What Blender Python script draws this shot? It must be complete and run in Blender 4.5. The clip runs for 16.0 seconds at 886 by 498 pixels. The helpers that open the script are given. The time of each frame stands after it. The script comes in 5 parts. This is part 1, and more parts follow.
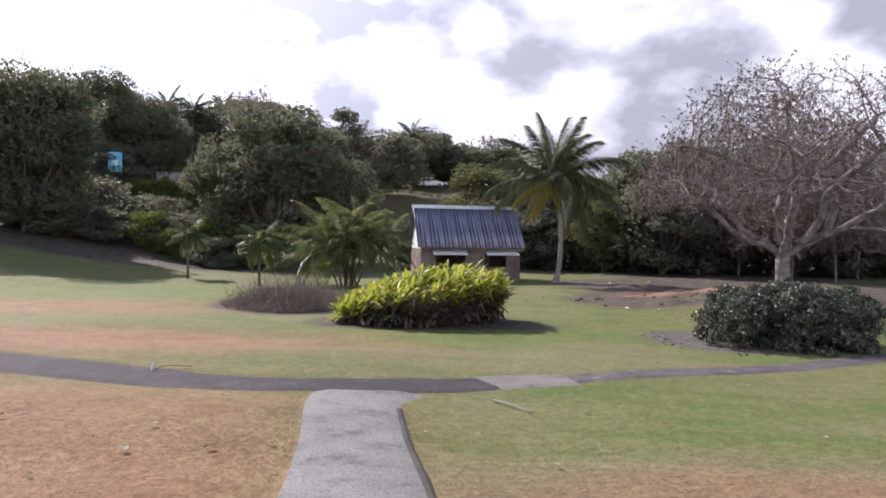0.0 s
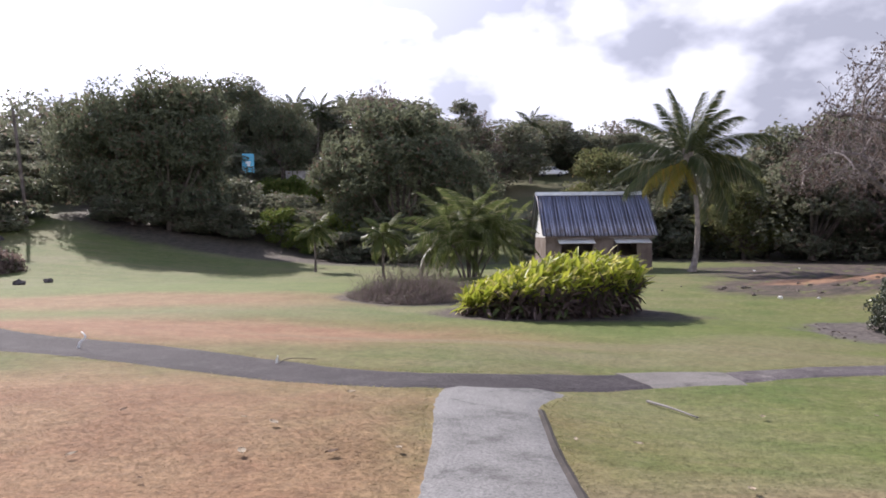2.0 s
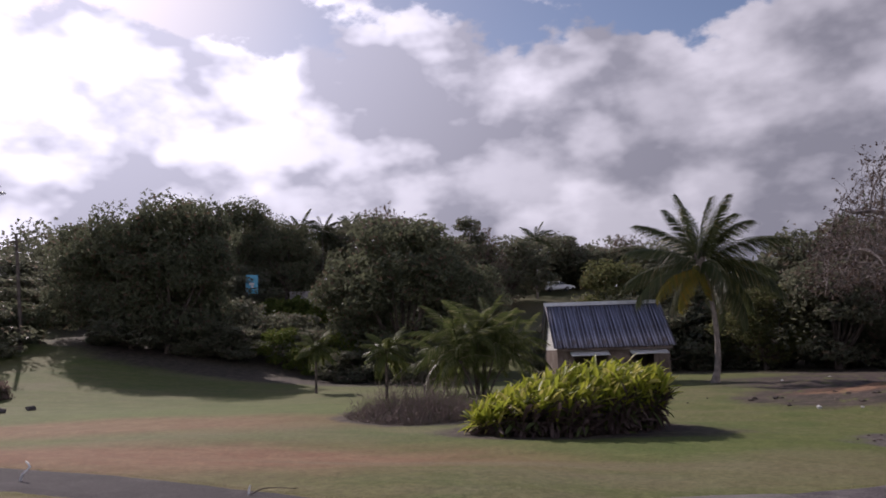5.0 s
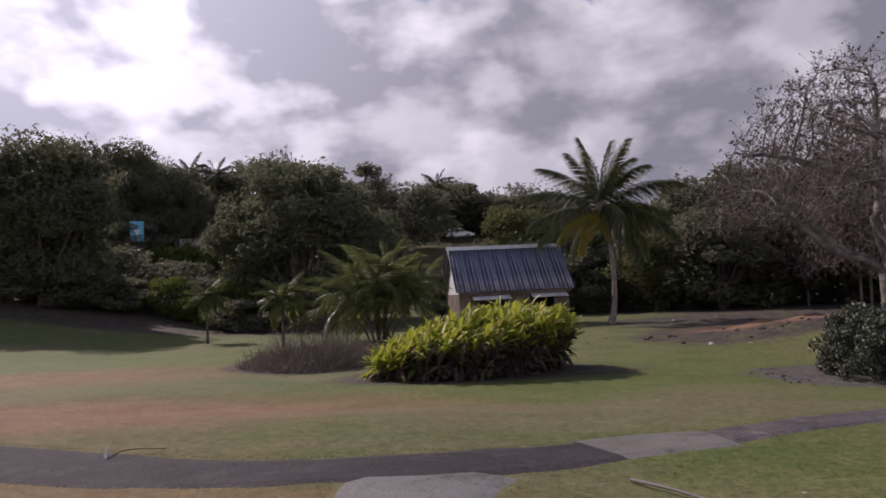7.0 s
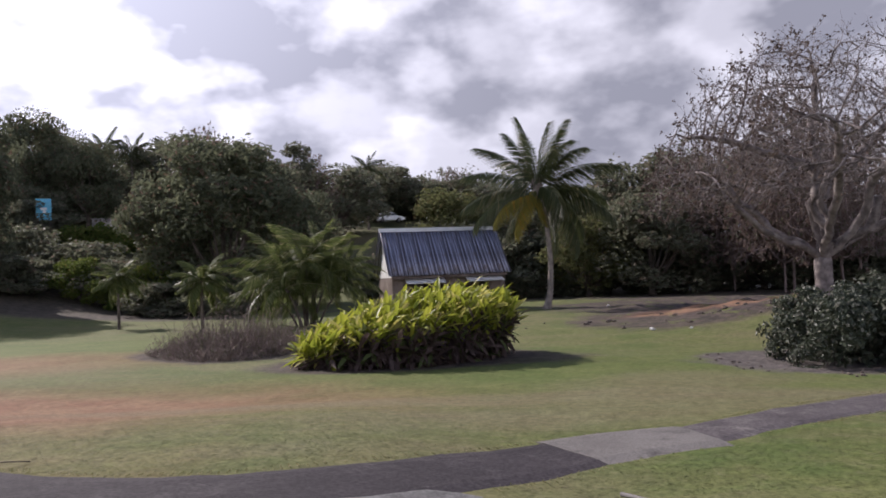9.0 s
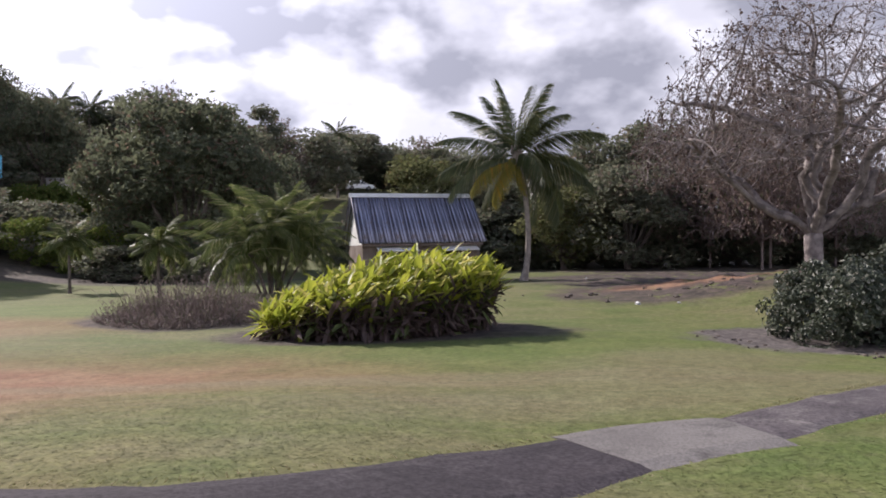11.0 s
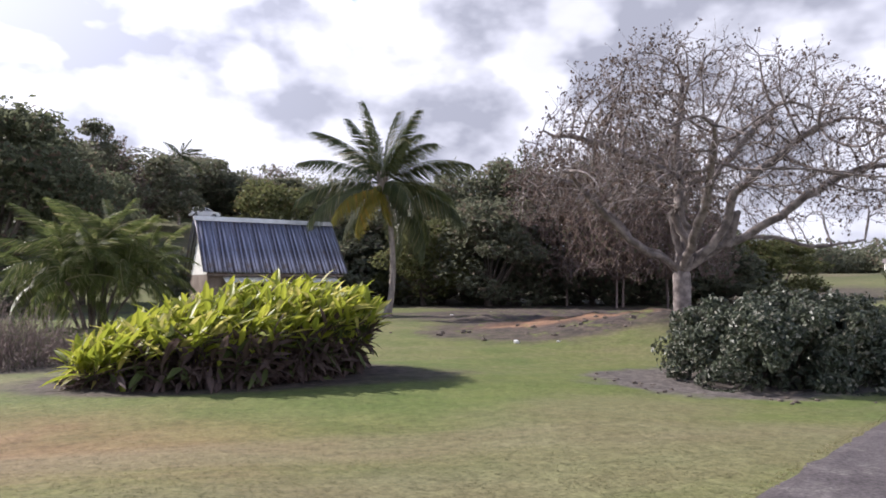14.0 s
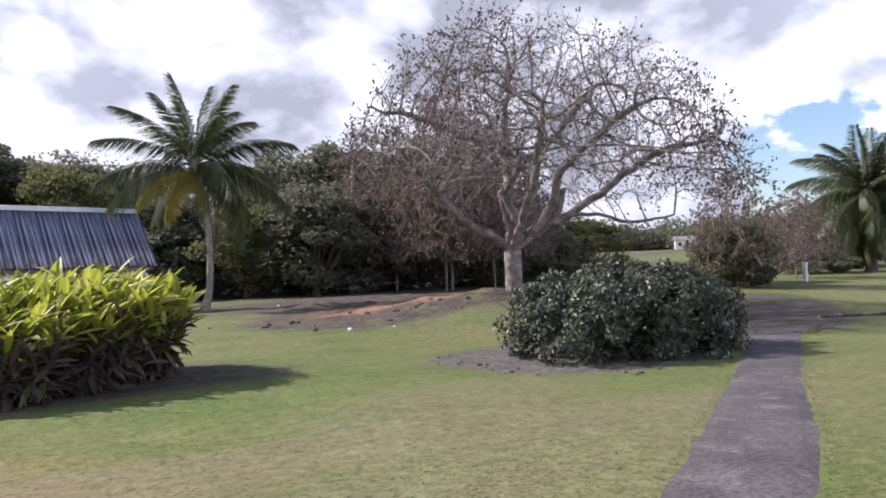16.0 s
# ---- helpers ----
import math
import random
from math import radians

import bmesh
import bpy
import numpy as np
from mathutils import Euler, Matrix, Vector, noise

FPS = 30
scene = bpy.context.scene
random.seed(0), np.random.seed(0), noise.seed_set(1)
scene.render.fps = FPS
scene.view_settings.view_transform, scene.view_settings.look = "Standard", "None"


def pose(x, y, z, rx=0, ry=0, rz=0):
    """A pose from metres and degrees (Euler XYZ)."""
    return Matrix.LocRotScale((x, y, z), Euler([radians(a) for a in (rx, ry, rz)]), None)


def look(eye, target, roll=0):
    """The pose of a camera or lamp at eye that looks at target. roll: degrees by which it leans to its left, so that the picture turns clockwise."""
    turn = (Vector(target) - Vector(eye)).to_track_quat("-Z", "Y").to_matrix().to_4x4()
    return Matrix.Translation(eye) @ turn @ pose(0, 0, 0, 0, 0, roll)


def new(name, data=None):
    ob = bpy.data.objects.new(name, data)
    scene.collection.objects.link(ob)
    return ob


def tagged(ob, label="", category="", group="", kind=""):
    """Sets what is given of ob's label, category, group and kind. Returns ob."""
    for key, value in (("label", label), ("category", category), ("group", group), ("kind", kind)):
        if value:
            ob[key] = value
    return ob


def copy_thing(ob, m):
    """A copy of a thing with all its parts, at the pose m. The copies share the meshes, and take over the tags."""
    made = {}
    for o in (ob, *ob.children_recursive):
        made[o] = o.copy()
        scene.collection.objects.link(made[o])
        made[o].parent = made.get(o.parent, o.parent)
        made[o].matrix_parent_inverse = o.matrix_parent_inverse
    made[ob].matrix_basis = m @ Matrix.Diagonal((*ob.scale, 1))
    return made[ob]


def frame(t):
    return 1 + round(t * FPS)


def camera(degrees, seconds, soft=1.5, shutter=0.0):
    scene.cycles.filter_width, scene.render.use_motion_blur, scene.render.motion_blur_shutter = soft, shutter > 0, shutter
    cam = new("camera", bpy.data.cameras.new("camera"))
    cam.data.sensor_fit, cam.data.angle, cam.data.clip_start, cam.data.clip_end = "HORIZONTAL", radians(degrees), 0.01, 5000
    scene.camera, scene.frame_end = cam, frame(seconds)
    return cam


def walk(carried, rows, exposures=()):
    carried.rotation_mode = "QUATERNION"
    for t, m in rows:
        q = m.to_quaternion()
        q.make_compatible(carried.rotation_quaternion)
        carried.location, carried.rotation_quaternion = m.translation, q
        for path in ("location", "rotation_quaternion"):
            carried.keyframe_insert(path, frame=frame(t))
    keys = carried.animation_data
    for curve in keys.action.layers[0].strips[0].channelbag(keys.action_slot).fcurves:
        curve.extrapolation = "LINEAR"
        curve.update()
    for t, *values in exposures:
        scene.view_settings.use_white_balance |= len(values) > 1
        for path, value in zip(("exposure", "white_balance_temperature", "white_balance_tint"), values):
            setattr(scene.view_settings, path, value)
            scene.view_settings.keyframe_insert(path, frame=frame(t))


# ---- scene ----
cam = camera(65.3, 16.0, soft=1.8)
PATH = [
    (0, (0.037, 0.002, 1.594), (0.021, 2.001, 1.56), 0.8),
    (0.5, (-0.062, 0.36, 1.56), (-0.235, 2.351, 1.475), -0.2),
    (1, (-0.14, 0.529, 1.456), (-0.333, 2.52, 1.46), -1.8),
    (1.5, (-0.217, 0.822, 1.418), (-0.472, 2.805, 1.368), -1.3),
    (2, (-0.251, 1.084, 1.421), (-0.611, 3.051, 1.365), -0.6),
    (2.5, (-0.303, 1.21, 1.397), (-0.64, 3.177, 1.52), -1.2),
    (3, (-0.306, 1.426, 1.338), (-0.742, 3.355, 1.641), -0.5),
    (3.5, (-0.321, 1.727, 1.298), (-0.789, 3.659, 1.522), 0.5),
    (3.7, (-0.343, 1.858, 1.288), (-0.81, 3.788, 1.528), -0.2),
    (5.8, (-0.471, 2.925, 0.973), (-0.772, 4.881, 1.261), -0.8),
    (6, (-0.467, 3.023, 0.95), (-0.738, 4.987, 1.211), -0.1),
    (6.5, (-0.537, 3.388, 0.957), (-0.698, 5.369, 1.183), -0.7),
    (7, (-0.619, 3.779, 0.955), (-0.711, 5.772, 1.086), -2.8),
    (7.5, (-0.654, 4.147, 0.942), (-0.764, 6.143, 0.997), -0.3),
    (8, (-0.739, 4.511, 0.889), (-0.682, 6.509, 0.973), -0.5),
    (8.2, (-0.763, 4.649, 0.882), (-0.682, 6.645, 0.968), -2.7),
    (10.3, (-0.939, 6.345, 0.714), (-0.757, 8.337, 0.721), -0.8),
    (10.5, (-0.95, 6.505, 0.694), (-0.72, 8.491, 0.64), -1.8),
    (11, (-1.029, 6.836, 0.681), (-0.83, 8.826, 0.679), -1.1),
    (11.5, (-1.069, 7.243, 0.641), (-0.824, 9.228, 0.663), 0.1),
    (12, (-1.119, 7.592, 0.633), (-0.848, 9.573, 0.658), -1.2),
    (12.5, (-1.174, 7.928, 0.627), (-0.887, 9.908, 0.613), -1.0),
    (13, (-1.214, 8.328, 0.599), (-0.729, 10.268, 0.575), -1.4),
    (13.5, (-1.199, 8.775, 0.567), (-0.66, 10.7, 0.636), -1.1),
    (14, (-1.197, 9.241, 0.54), (-0.575, 11.139, 0.639), 0.1),
    (14.5, (-1.152, 9.679, 0.524), (-0.412, 11.536, 0.588), -1.2),
    (15, (-1.082, 9.973, 0.499), (-0.348, 11.833, 0.534), -0.7),
    (15.5, (-0.973, 10.322, 0.451), (-0.035, 12.088, 0.501), -1.9),
    (16, (-0.784, 10.507, 0.4), (0.289, 12.194, 0.457), -2.2),
]
EXPOSURES = [(0, 0.70, 6150, 18), (2.0, 0.72, 6100, 18), (3.0, 0.70, 5900, 21), (3.7, 0.18, 5950, 22), (5.8, -0.46, 6450, 25), (7.6, -0.34, 6350, 25), (8.2, -0.14, 6150, 22), (10.3, 0.34, 6200, 19), (12.5, 0.56, 6200, 18), (14.5, 0.72, 6100, 16), (16, 0.76, 6000, 16)]
walk(cam, [(t, look(eye, target, roll)) for t, eye, target, roll in PATH], EXPOSURES)

# ---- sky and sun ----
SUN_AZ, SUN_EL = radians(-44.0), radians(36.0)      # azimuth from +y, to the left ahead
SUN_DIR = Vector((math.sin(SUN_AZ) * math.cos(SUN_EL), math.cos(SUN_AZ) * math.cos(SUN_EL), math.sin(SUN_EL)))
sun = new("sun", bpy.data.lights.new("sun", "SUN"))
sun.data.energy, sun.data.angle, sun.data.color = 5.0, radians(0.6), (1.0, 0.93, 0.82)
sun.matrix_world = look(SUN_DIR * 80, (0, 0, 0))


class Nodes:
    """Short helper round a node tree."""

    def __init__(self, tree):
        self.tree = tree
        tree.nodes.clear()

    def add(self, kind, inputs=None, **settings):
        n = self.tree.nodes.new(kind)
        for k, v in settings.items():
            if k == "blend":
                n.blend_type = v
            elif k == "op":
                n.operation = v
            elif k == "dtype":
                n.data_type = v
            elif k == "sky":
                n.sky_type = v
            elif k == "clamp":
                n.use_clamp = v
            elif k == "interp":
                n.interpolation_type = v
        for k, v in (inputs or {}).items():
            if hasattr(v, "is_output"):
                self.tree.links.new(v, n.inputs[k])
            else:
                n.inputs[k].default_value = v
        return n

    def math(self, op, a, b=0.0, c=0.0, clamp=False):
        n = self.add("ShaderNodeMath", {0: a, 1: b, 2: c}, op=op, clamp=clamp)
        return n.outputs[0]

    def vec(self, op, a, b=(0, 0, 0)):
        return self.add("ShaderNodeVectorMath", {0: a, 1: b}, op=op)

    def noise(self, vector, scale, detail=4.0, rough=0.55):
        return self.add("ShaderNodeTexNoise", {"Vector": vector, "Scale": scale, "Detail": detail, "Roughness": rough}).outputs[0]

    def remap(self, v, a, b, c=0.0, d=1.0):
        return self.add("ShaderNodeMapRange", {"Value": v, "From Min": a, "From Max": b, "To Min": c, "To Max": d}, interp="SMOOTHSTEP").outputs[0]

    def mix(self, f, a, b, blend="MIX"):
        n = self.tree.nodes.new("ShaderNodeMix")
        n.data_type, n.blend_type = "RGBA", blend
        for slot, v in ((n.inputs[0], f), (n.inputs[6], a), (n.inputs[7], b)):
            if hasattr(v, "is_output"):
                self.tree.links.new(v, slot)
            else:
                slot.default_value = v if not isinstance(v, tuple) or len(v) == 4 else (*v, 1)
        return n.outputs[2]


world = bpy.data.worlds.new("world")
scene.world = world
world.use_nodes = True
w = Nodes(world.node_tree)
direction = w.vec("NORMALIZE", w.add("ShaderNodeTexCoord").outputs["Generated"]).outputs[0]
sky = w.add("ShaderNodeTexSky", {}, sky="NISHITA")
sky.sun_disc, sky.sun_elevation, sky.sun_rotation = False, SUN_EL, SUN_AZ
blue = w.vec("SCALE", sky.outputs[0])
blue.inputs["Scale"].default_value = 0.10
height = w.add("ShaderNodeSeparateXYZ", {0: direction}).outputs[2]
plan = w.vec("MULTIPLY", direction, (2.0, 2.0, 3.3)).outputs[0]


def cloud(offset, detail, rough):
    """Density of the cumulus field: broad heaps."""
    return w.noise(w.vec("ADD", plan, offset).outputs[0], 2.5, detail, rough)


here = (0.6, 0.4, 2.2)
heap = cloud(here, 9.0, 0.55)
soft_heap, towards_sun = cloud(here, 4.0, 0.5), cloud(tuple(h + 0.20 * c for h, c in zip(here, SUN_DIR)), 4.0, 0.5)
# the heaps stand close together low in the sky and leave the blue open overhead and low in the east
gap = w.vec("DOT_PRODUCT", direction, (math.sin(radians(62)) * math.cos(radians(4.5)), math.cos(radians(62)) * math.cos(radians(4.5)), math.sin(radians(4.5)))).outputs["Value"]
open_blue = w.math("ADD", w.remap(height, 0.32, 0.47, 0.0, 0.34), w.remap(gap, 0.982, 0.998, 0.0, 0.30))
cover = w.remap(w.math("SUBTRACT", heap, open_blue), 0.215, 0.275)
lit_side = w.remap(w.math("SUBTRACT", soft_heap, towards_sun), -0.11, 0.13)
thick = w.remap(w.math("MULTIPLY_ADD", heap, 0.5, w.math("MULTIPLY", soft_heap, 0.5)), 0.30, 0.58)
body = w.math("MULTIPLY_ADD", thick, 0.60, w.math("MULTIPLY", w.math("SUBTRACT", 1.0, lit_side), 0.62), clamp=True)
glow = w.math("POWER", w.math("MAXIMUM", w.vec("DOT_PRODUCT", direction, tuple(SUN_DIR)).outputs["Value"], 0.0), 6.0)
grey = w.mix(body, (1.62, 1.62, 1.63), (0.47, 0.485, 0.535))
# heaps are brightest round the sun; unseen sunlit ones opposite are whitened as fill light
back_fill = w.remap(w.vec("DOT_PRODUCT", direction, (-math.sin(SUN_AZ), -math.cos(SUN_AZ), 0.0)).outputs["Value"], 0.0, 0.9, 0.0, 0.85)
power = w.math("ADD", w.math("MULTIPLY_ADD", glow, 1.45, 0.60), back_fill)
lit = w.mix(1.0, grey, w.add("ShaderNodeCombineColor", {0: power, 1: power, 2: w.math("MULTIPLY", power, 1.04)}).outputs[0], "MULTIPLY")
colour = w.mix(cover, blue.outputs[0], lit)
background = w.add("ShaderNodeBackground", {"Color": colour, "Strength": 1.08})
w.tree.links.new(background.outputs[0], w.add("ShaderNodeOutputWorld").inputs[0])


# ---- materials ----
def material(name, rough=0.8, metal=0.0, spec=0.3):
    m = bpy.data.materials.new(name)
    m.use_nodes = True
    n = Nodes(m.node_tree)
    n.bsdf = n.add("ShaderNodeBsdfPrincipled", {"Roughness": rough, "Metallic": metal, "Specular IOR Level": spec})
    n.tree.links.new(n.bsdf.outputs[0], n.add("ShaderNodeOutputMaterial").inputs[0])
    n.pos = n.add("ShaderNodeNewGeometry").outputs["Position"]
    n.obj = n.add("ShaderNodeTexCoord").outputs["Object"]
    return m, n


def bump(n, value, strength=0.3, distance=0.02):
    b = n.add("ShaderNodeBump", {"Strength": strength, "Distance": distance, "Height": value})
    n.tree.links.new(b.outputs[0], n.bsdf.inputs["Normal"])


def colour_in(n, socket):
    n.tree.links.new(socket, n.bsdf.inputs["Base Color"])


def plain(name, a, b, scale=3.0, rough=0.8, metal=0.0, fine=30.0, relief=0.2, spec=0.3):
    """Two-tone surface with coarse stains and fine grain."""
    m, n = material(name, rough, metal, spec)
    coarse = n.remap(n.noise(n.obj, scale, 5.0), 0.35, 0.65)
    grain = n.noise(n.obj, fine, 4.0)
    c = n.mix(coarse, a, b)
    colour_in(n, n.mix(0.35, c, n.mix(grain, (0.25, 0.25, 0.25), (0.9, 0.9, 0.9)), "OVERLAY"))
    bump(n, grain, relief, 0.01)
    return m


def leafy(name, a, b, dry, dry_share=0.1, rough=0.55, through_light=0.5, spec=0.12):
    """Leaves: varied by leaf, with light passing through them."""
    m, n = material(name, rough, 0.0, spec)
    info = n.add("ShaderNodeNewGeometry").outputs["Random Per Island"]
    single = n.add("ShaderNodeObjectInfo").outputs["Random"]
    pick = n.math("FRACT", n.math("ADD", info, single))
    c = n.mix(pick, a, b)
    c = n.mix(n.remap(n.noise(n.pos, 0.9, 3.0), 0.3, 0.7), c, n.mix(0.5, c, a), "MIX")
    c = n.mix(n.math("GREATER_THAN", n.math("FRACT", n.math("MULTIPLY", pick, 7.31)), 1.0 - dry_share), c, dry)
    colour_in(n, c)
    t = n.add("ShaderNodeBsdfTranslucent", {"Color": c})
    s = n.add("ShaderNodeMixShader", {0: through_light, 1: n.bsdf.outputs[0], 2: t.outputs[0]})
    out = [x for x in n.tree.nodes if x.type == "OUTPUT_MATERIAL"][0]
    n.tree.links.new(s.outputs[0], out.inputs[0])
    return m


def ellipse(n, cx, cy, rx, ry, turn=0.0, rag=0.35, scale=0.8, soft=0.25):
    """A ragged patch on the ground: 1 inside, 0 outside."""
    sx = n.add("ShaderNodeSeparateXYZ", {0: n.pos})
    dx, dy = n.math("SUBTRACT", sx.outputs[0], cx), n.math("SUBTRACT", sx.outputs[1], cy)
    c, s = math.cos(radians(turn)), math.sin(radians(turn))
    u = n.math("MULTIPLY_ADD", dx, c / rx, n.math("MULTIPLY", dy, s / rx))
    v = n.math("MULTIPLY_ADD", dy, c / ry, n.math("MULTIPLY", dx, -s / ry))
    d = n.math("SQRT", n.math("ADD", n.math("MULTIPLY", u, u), n.math("MULTIPLY", v, v)))
    d = n.math("MULTIPLY_ADD", n.math("SUBTRACT", n.noise(n.pos, scale, 6.0, 0.62), 0.5), rag * 2.4, d)
    return n.remap(d, 1.0 - soft, 1.0 + soft, 1.0, 0.0)


def lawn_material(name):
    m, n = material(name, 0.9, 0.0, 0.15)
    big, mid, fine = n.noise(n.pos, 0.16, 5.0, 0.6), n.noise(n.pos, 1.1, 6.0, 0.65), n.noise(n.pos, 26.0, 5.0, 0.7)
    green = n.mix(n.remap(mid, 0.3, 0.7), (0.086, 0.106, 0.030), (0.130, 0.138, 0.048))
    straw = n.mix(n.remap(mid, 0.3, 0.7), (0.192, 0.166, 0.098), (0.150, 0.120, 0.072))
    russet = n.mix(n.remap(mid, 0.35, 0.65), (0.205, 0.104, 0.062), (0.238, 0.140, 0.082))
    c = n.mix(n.math("MULTIPLY", n.remap(big, 0.42, 0.66), 0.42), green, straw)
    tuft = n.noise(n.pos, 4.5, 5.0, 0.7)
    c = n.mix(n.math("MULTIPLY", n.remap(tuft, 0.48, 0.70), 0.32), c, n.mix(0.5, straw, (0.23, 0.205, 0.12)))
    c = n.mix(n.math("MULTIPLY", n.remap(n.noise(n.pos, 0.45, 4.0, 0.6), 0.52, 0.68), 0.5), c, (0.070, 0.106, 0.028))
    line = n.noise(n.vec("MULTIPLY", n.pos, (0.22, 1.5, 1.0)).outputs[0], 1.0, 5.0, 0.62)
    c = n.mix(n.math("MULTIPLY", n.remap(line, 0.46, 0.70), 0.28), c, straw)
    c = n.mix(n.math("MULTIPLY", n.remap(line, 0.48, 0.30), 0.45), c, (0.072, 0.110, 0.028))
    fresh = n.mix(n.remap(mid, 0.3, 0.7), (0.086, 0.118, 0.028), (0.118, 0.144, 0.040))
    for e, k in (((1.0, 19.8, 9.5, 2.6, 4, 0.4, 0.5, 0.5), 0.6), ((4.5, 15.6, 3.5, 1.2, 20, 0.5, 0.6, 0.5), 0.5), ((-14.0, 31.0, 9.0, 6.0, 15, 0.35, 0.3, 0.4), 0.55), ((3.5, 9.0, 2.8, 2.2, 0, 0.5, 0.7, 0.5), 0.2)):
        c = n.mix(n.math("MULTIPLY", ellipse(n, *e), k), c, fresh)
    # worn, sun-burnt parts of the lawn
    for e, col, k in (
        ((-6.0, 5.5, 5.5, 5.6, 0, 0.35, 0.5, 0.45), russet, 0.85),
        ((-10.0, 16.3, 8.2, 3.5, 8, 0.35, 0.35, 0.5), russet, 0.95),
        ((-17.0, 24.0, 9.0, 3.2, 18, 0.35, 0.3, 0.5), russet, 0.75),
        ((3.0, 14.8, 5.0, 1.0, 12, 0.5, 0.6, 0.5), straw, 0.6),
        ((0.0, 16.2, 7.0, 0.8, 0, 0.5, 0.5, 0.5), straw, 0.55),
        ((4.5, 18.2, 2.2, 1.4, 20, 0.5, 0.8, 0.5), straw, 0.55),
        ((2.6, 5.6, 2.8, 1.7, 0, 0.5, 0.9, 0.5), straw, 0.8),
        ((3.0, 5.4, 2.6, 1.2, 0, 0.5, 1.1, 0.5), russet, 0.55),
        ((7.5, 9.0, 3.0, 1.0, 0, 0.5, 0.9, 0.5), straw, 0.45),
    ):
        c = n.mix(n.math("MULTIPLY", ellipse(n, *e), k), c, col)
    soil = n.mix(n.remap(n.noise(n.pos, 2.3, 6.0, 0.7), 0.35, 0.65), (0.040, 0.032, 0.031), (0.100, 0.075, 0.067))
    clay = n.mix(n.remap(mid, 0.35, 0.65), (0.30, 0.165, 0.095), (0.20, 0.120, 0.080))
    mulch = n.mix(n.remap(n.noise(n.pos, 5.0, 6.0, 0.75), 0.35, 0.65), (0.062, 0.053, 0.052), (0.145, 0.123, 0.118))
    for e, col, k in (
        ((16.8, 40.0, 10.5, 13.2, 0, 0.22, 0.5, 0.14), soil, 0.95),
        ((9.2, 31.5, 3.8, 3.4, -5, 0.35, 0.7, 0.2), soil, 0.9),
        ((20.0, 37.0, 9.0, 5.0, 0, 0.3, 0.5, 0.2), soil, 0.85),
        ((11.6, 32.6, 3.4, 1.6, -12, 0.35, 0.6, 0.35), clay, 0.85),
        ((9.2, 21.2, 3.3, 2.6, 0, 0.34, 0.9, 0.14), mulch, 0.96),
        ((19.6, 23.6, 5.6, 2.5, 30, 0.3, 0.8, 0.14), soil, 0.92),
        ((24.0, 26.5, 5.0, 2.4, 30, 0.3, 0.6, 0.15), soil, 0.8),
        ((-6.6, 28.6, 3.0, 3.4, 0, 0.25, 0.7, 0.12), soil, 0.9),
        ((-1.0, 24.0, 3.8, 2.6, 10, 0.2, 0.8, 0.12), soil, 0.9),
        # some soil, laid here mainly to deepen the ginger's cast shadow by colour
        ((1.2, 23.3, 2.6, 1.5, -8, 0.35, 0.9, 0.25), soil, 0.8),
        ((-30.0, 58.5, 15.0, 8.0, 0, 0.22, 0.25, 0.15), soil, 0.85),
        ((-14.0, 54.0, 10.0, 3.0, 0, 0.3, 0.3, 0.2), soil, 0.6),
        ((30.0, 62.0, 34.0, 14.0, 0, 0.2, 0.2, 0.2), soil, 0.85),
        ((-40.0, 66.0, 8.0, 14.0, 0, 0.25, 0.25, 0.2), soil, 0.7),
        ((-62.0, 66.0, 18.0, 16.0, 20, 0.25, 0.2, 0.2), soil, 0.7),
    ):
        c = n.mix(n.math("MULTIPLY", ellipse(n, *e), k), c, col)
    c = n.mix(n.math("MULTIPLY", ellipse(n, 6.8, 47.5, 5.0, 3.2, 0, 0.4, 0.5, 0.3), 0.75), c, green)
    tufts = n.math("MULTIPLY", n.remap(n.noise(n.pos, 0.9, 6.0, 0.7), 0.54, 0.62), n.math("MULTIPLY", ellipse(n, 13.0, 40.0, 14.0, 14.0), 0.8))
    c = n.mix(tufts, c, green)
    far = n.remap(n.add("ShaderNodeSeparateXYZ", {0: n.pos}).outputs[1], 62.0, 84.0)
    scrub = n.mix(n.remap(n.noise(n.pos, 0.12, 5.0), 0.35, 0.65), (0.078, 0.085, 0.036), (0.125, 0.108, 0.064))
    c = n.mix(far, c, scrub)
    colour_in(n, n.mix(0.64, c, n.mix(n.remap(n.math("ADD", n.math("MULTIPLY", fine, 0.5), n.math("MULTIPLY", n.noise(n.pos, 7.0, 6.0, 0.72), 0.5)), 0.32, 0.68), (0.2, 0.2, 0.2), (0.8, 0.8, 0.8)), "OVERLAY"))
    bump(n, fine, 0.4, 0.015)
    return m


LAWN = lawn_material("lawn")


def path_material(name, a, b, patch, speck, grit):
    m, n = material(name, 0.9, 0.0, 0.2)
    c = n.mix(n.remap(n.noise(n.pos, 0.9, 6.0, 0.65), 0.3, 0.7), a, b)
    c = n.mix(n.remap(n.noise(n.pos, 1.9, 7.0, 0.72), 0.50, 0.68), c, patch)
    fine = n.noise(n.pos, speck, 4.0, 0.75)
    colour_in(n, n.mix(grit, c, n.mix(n.remap(fine, 0.3, 0.7), (0.2, 0.2, 0.2), (0.8, 0.8, 0.8)), "OVERLAY"))
    bump(n, fine, 0.5, 0.015)
    return m


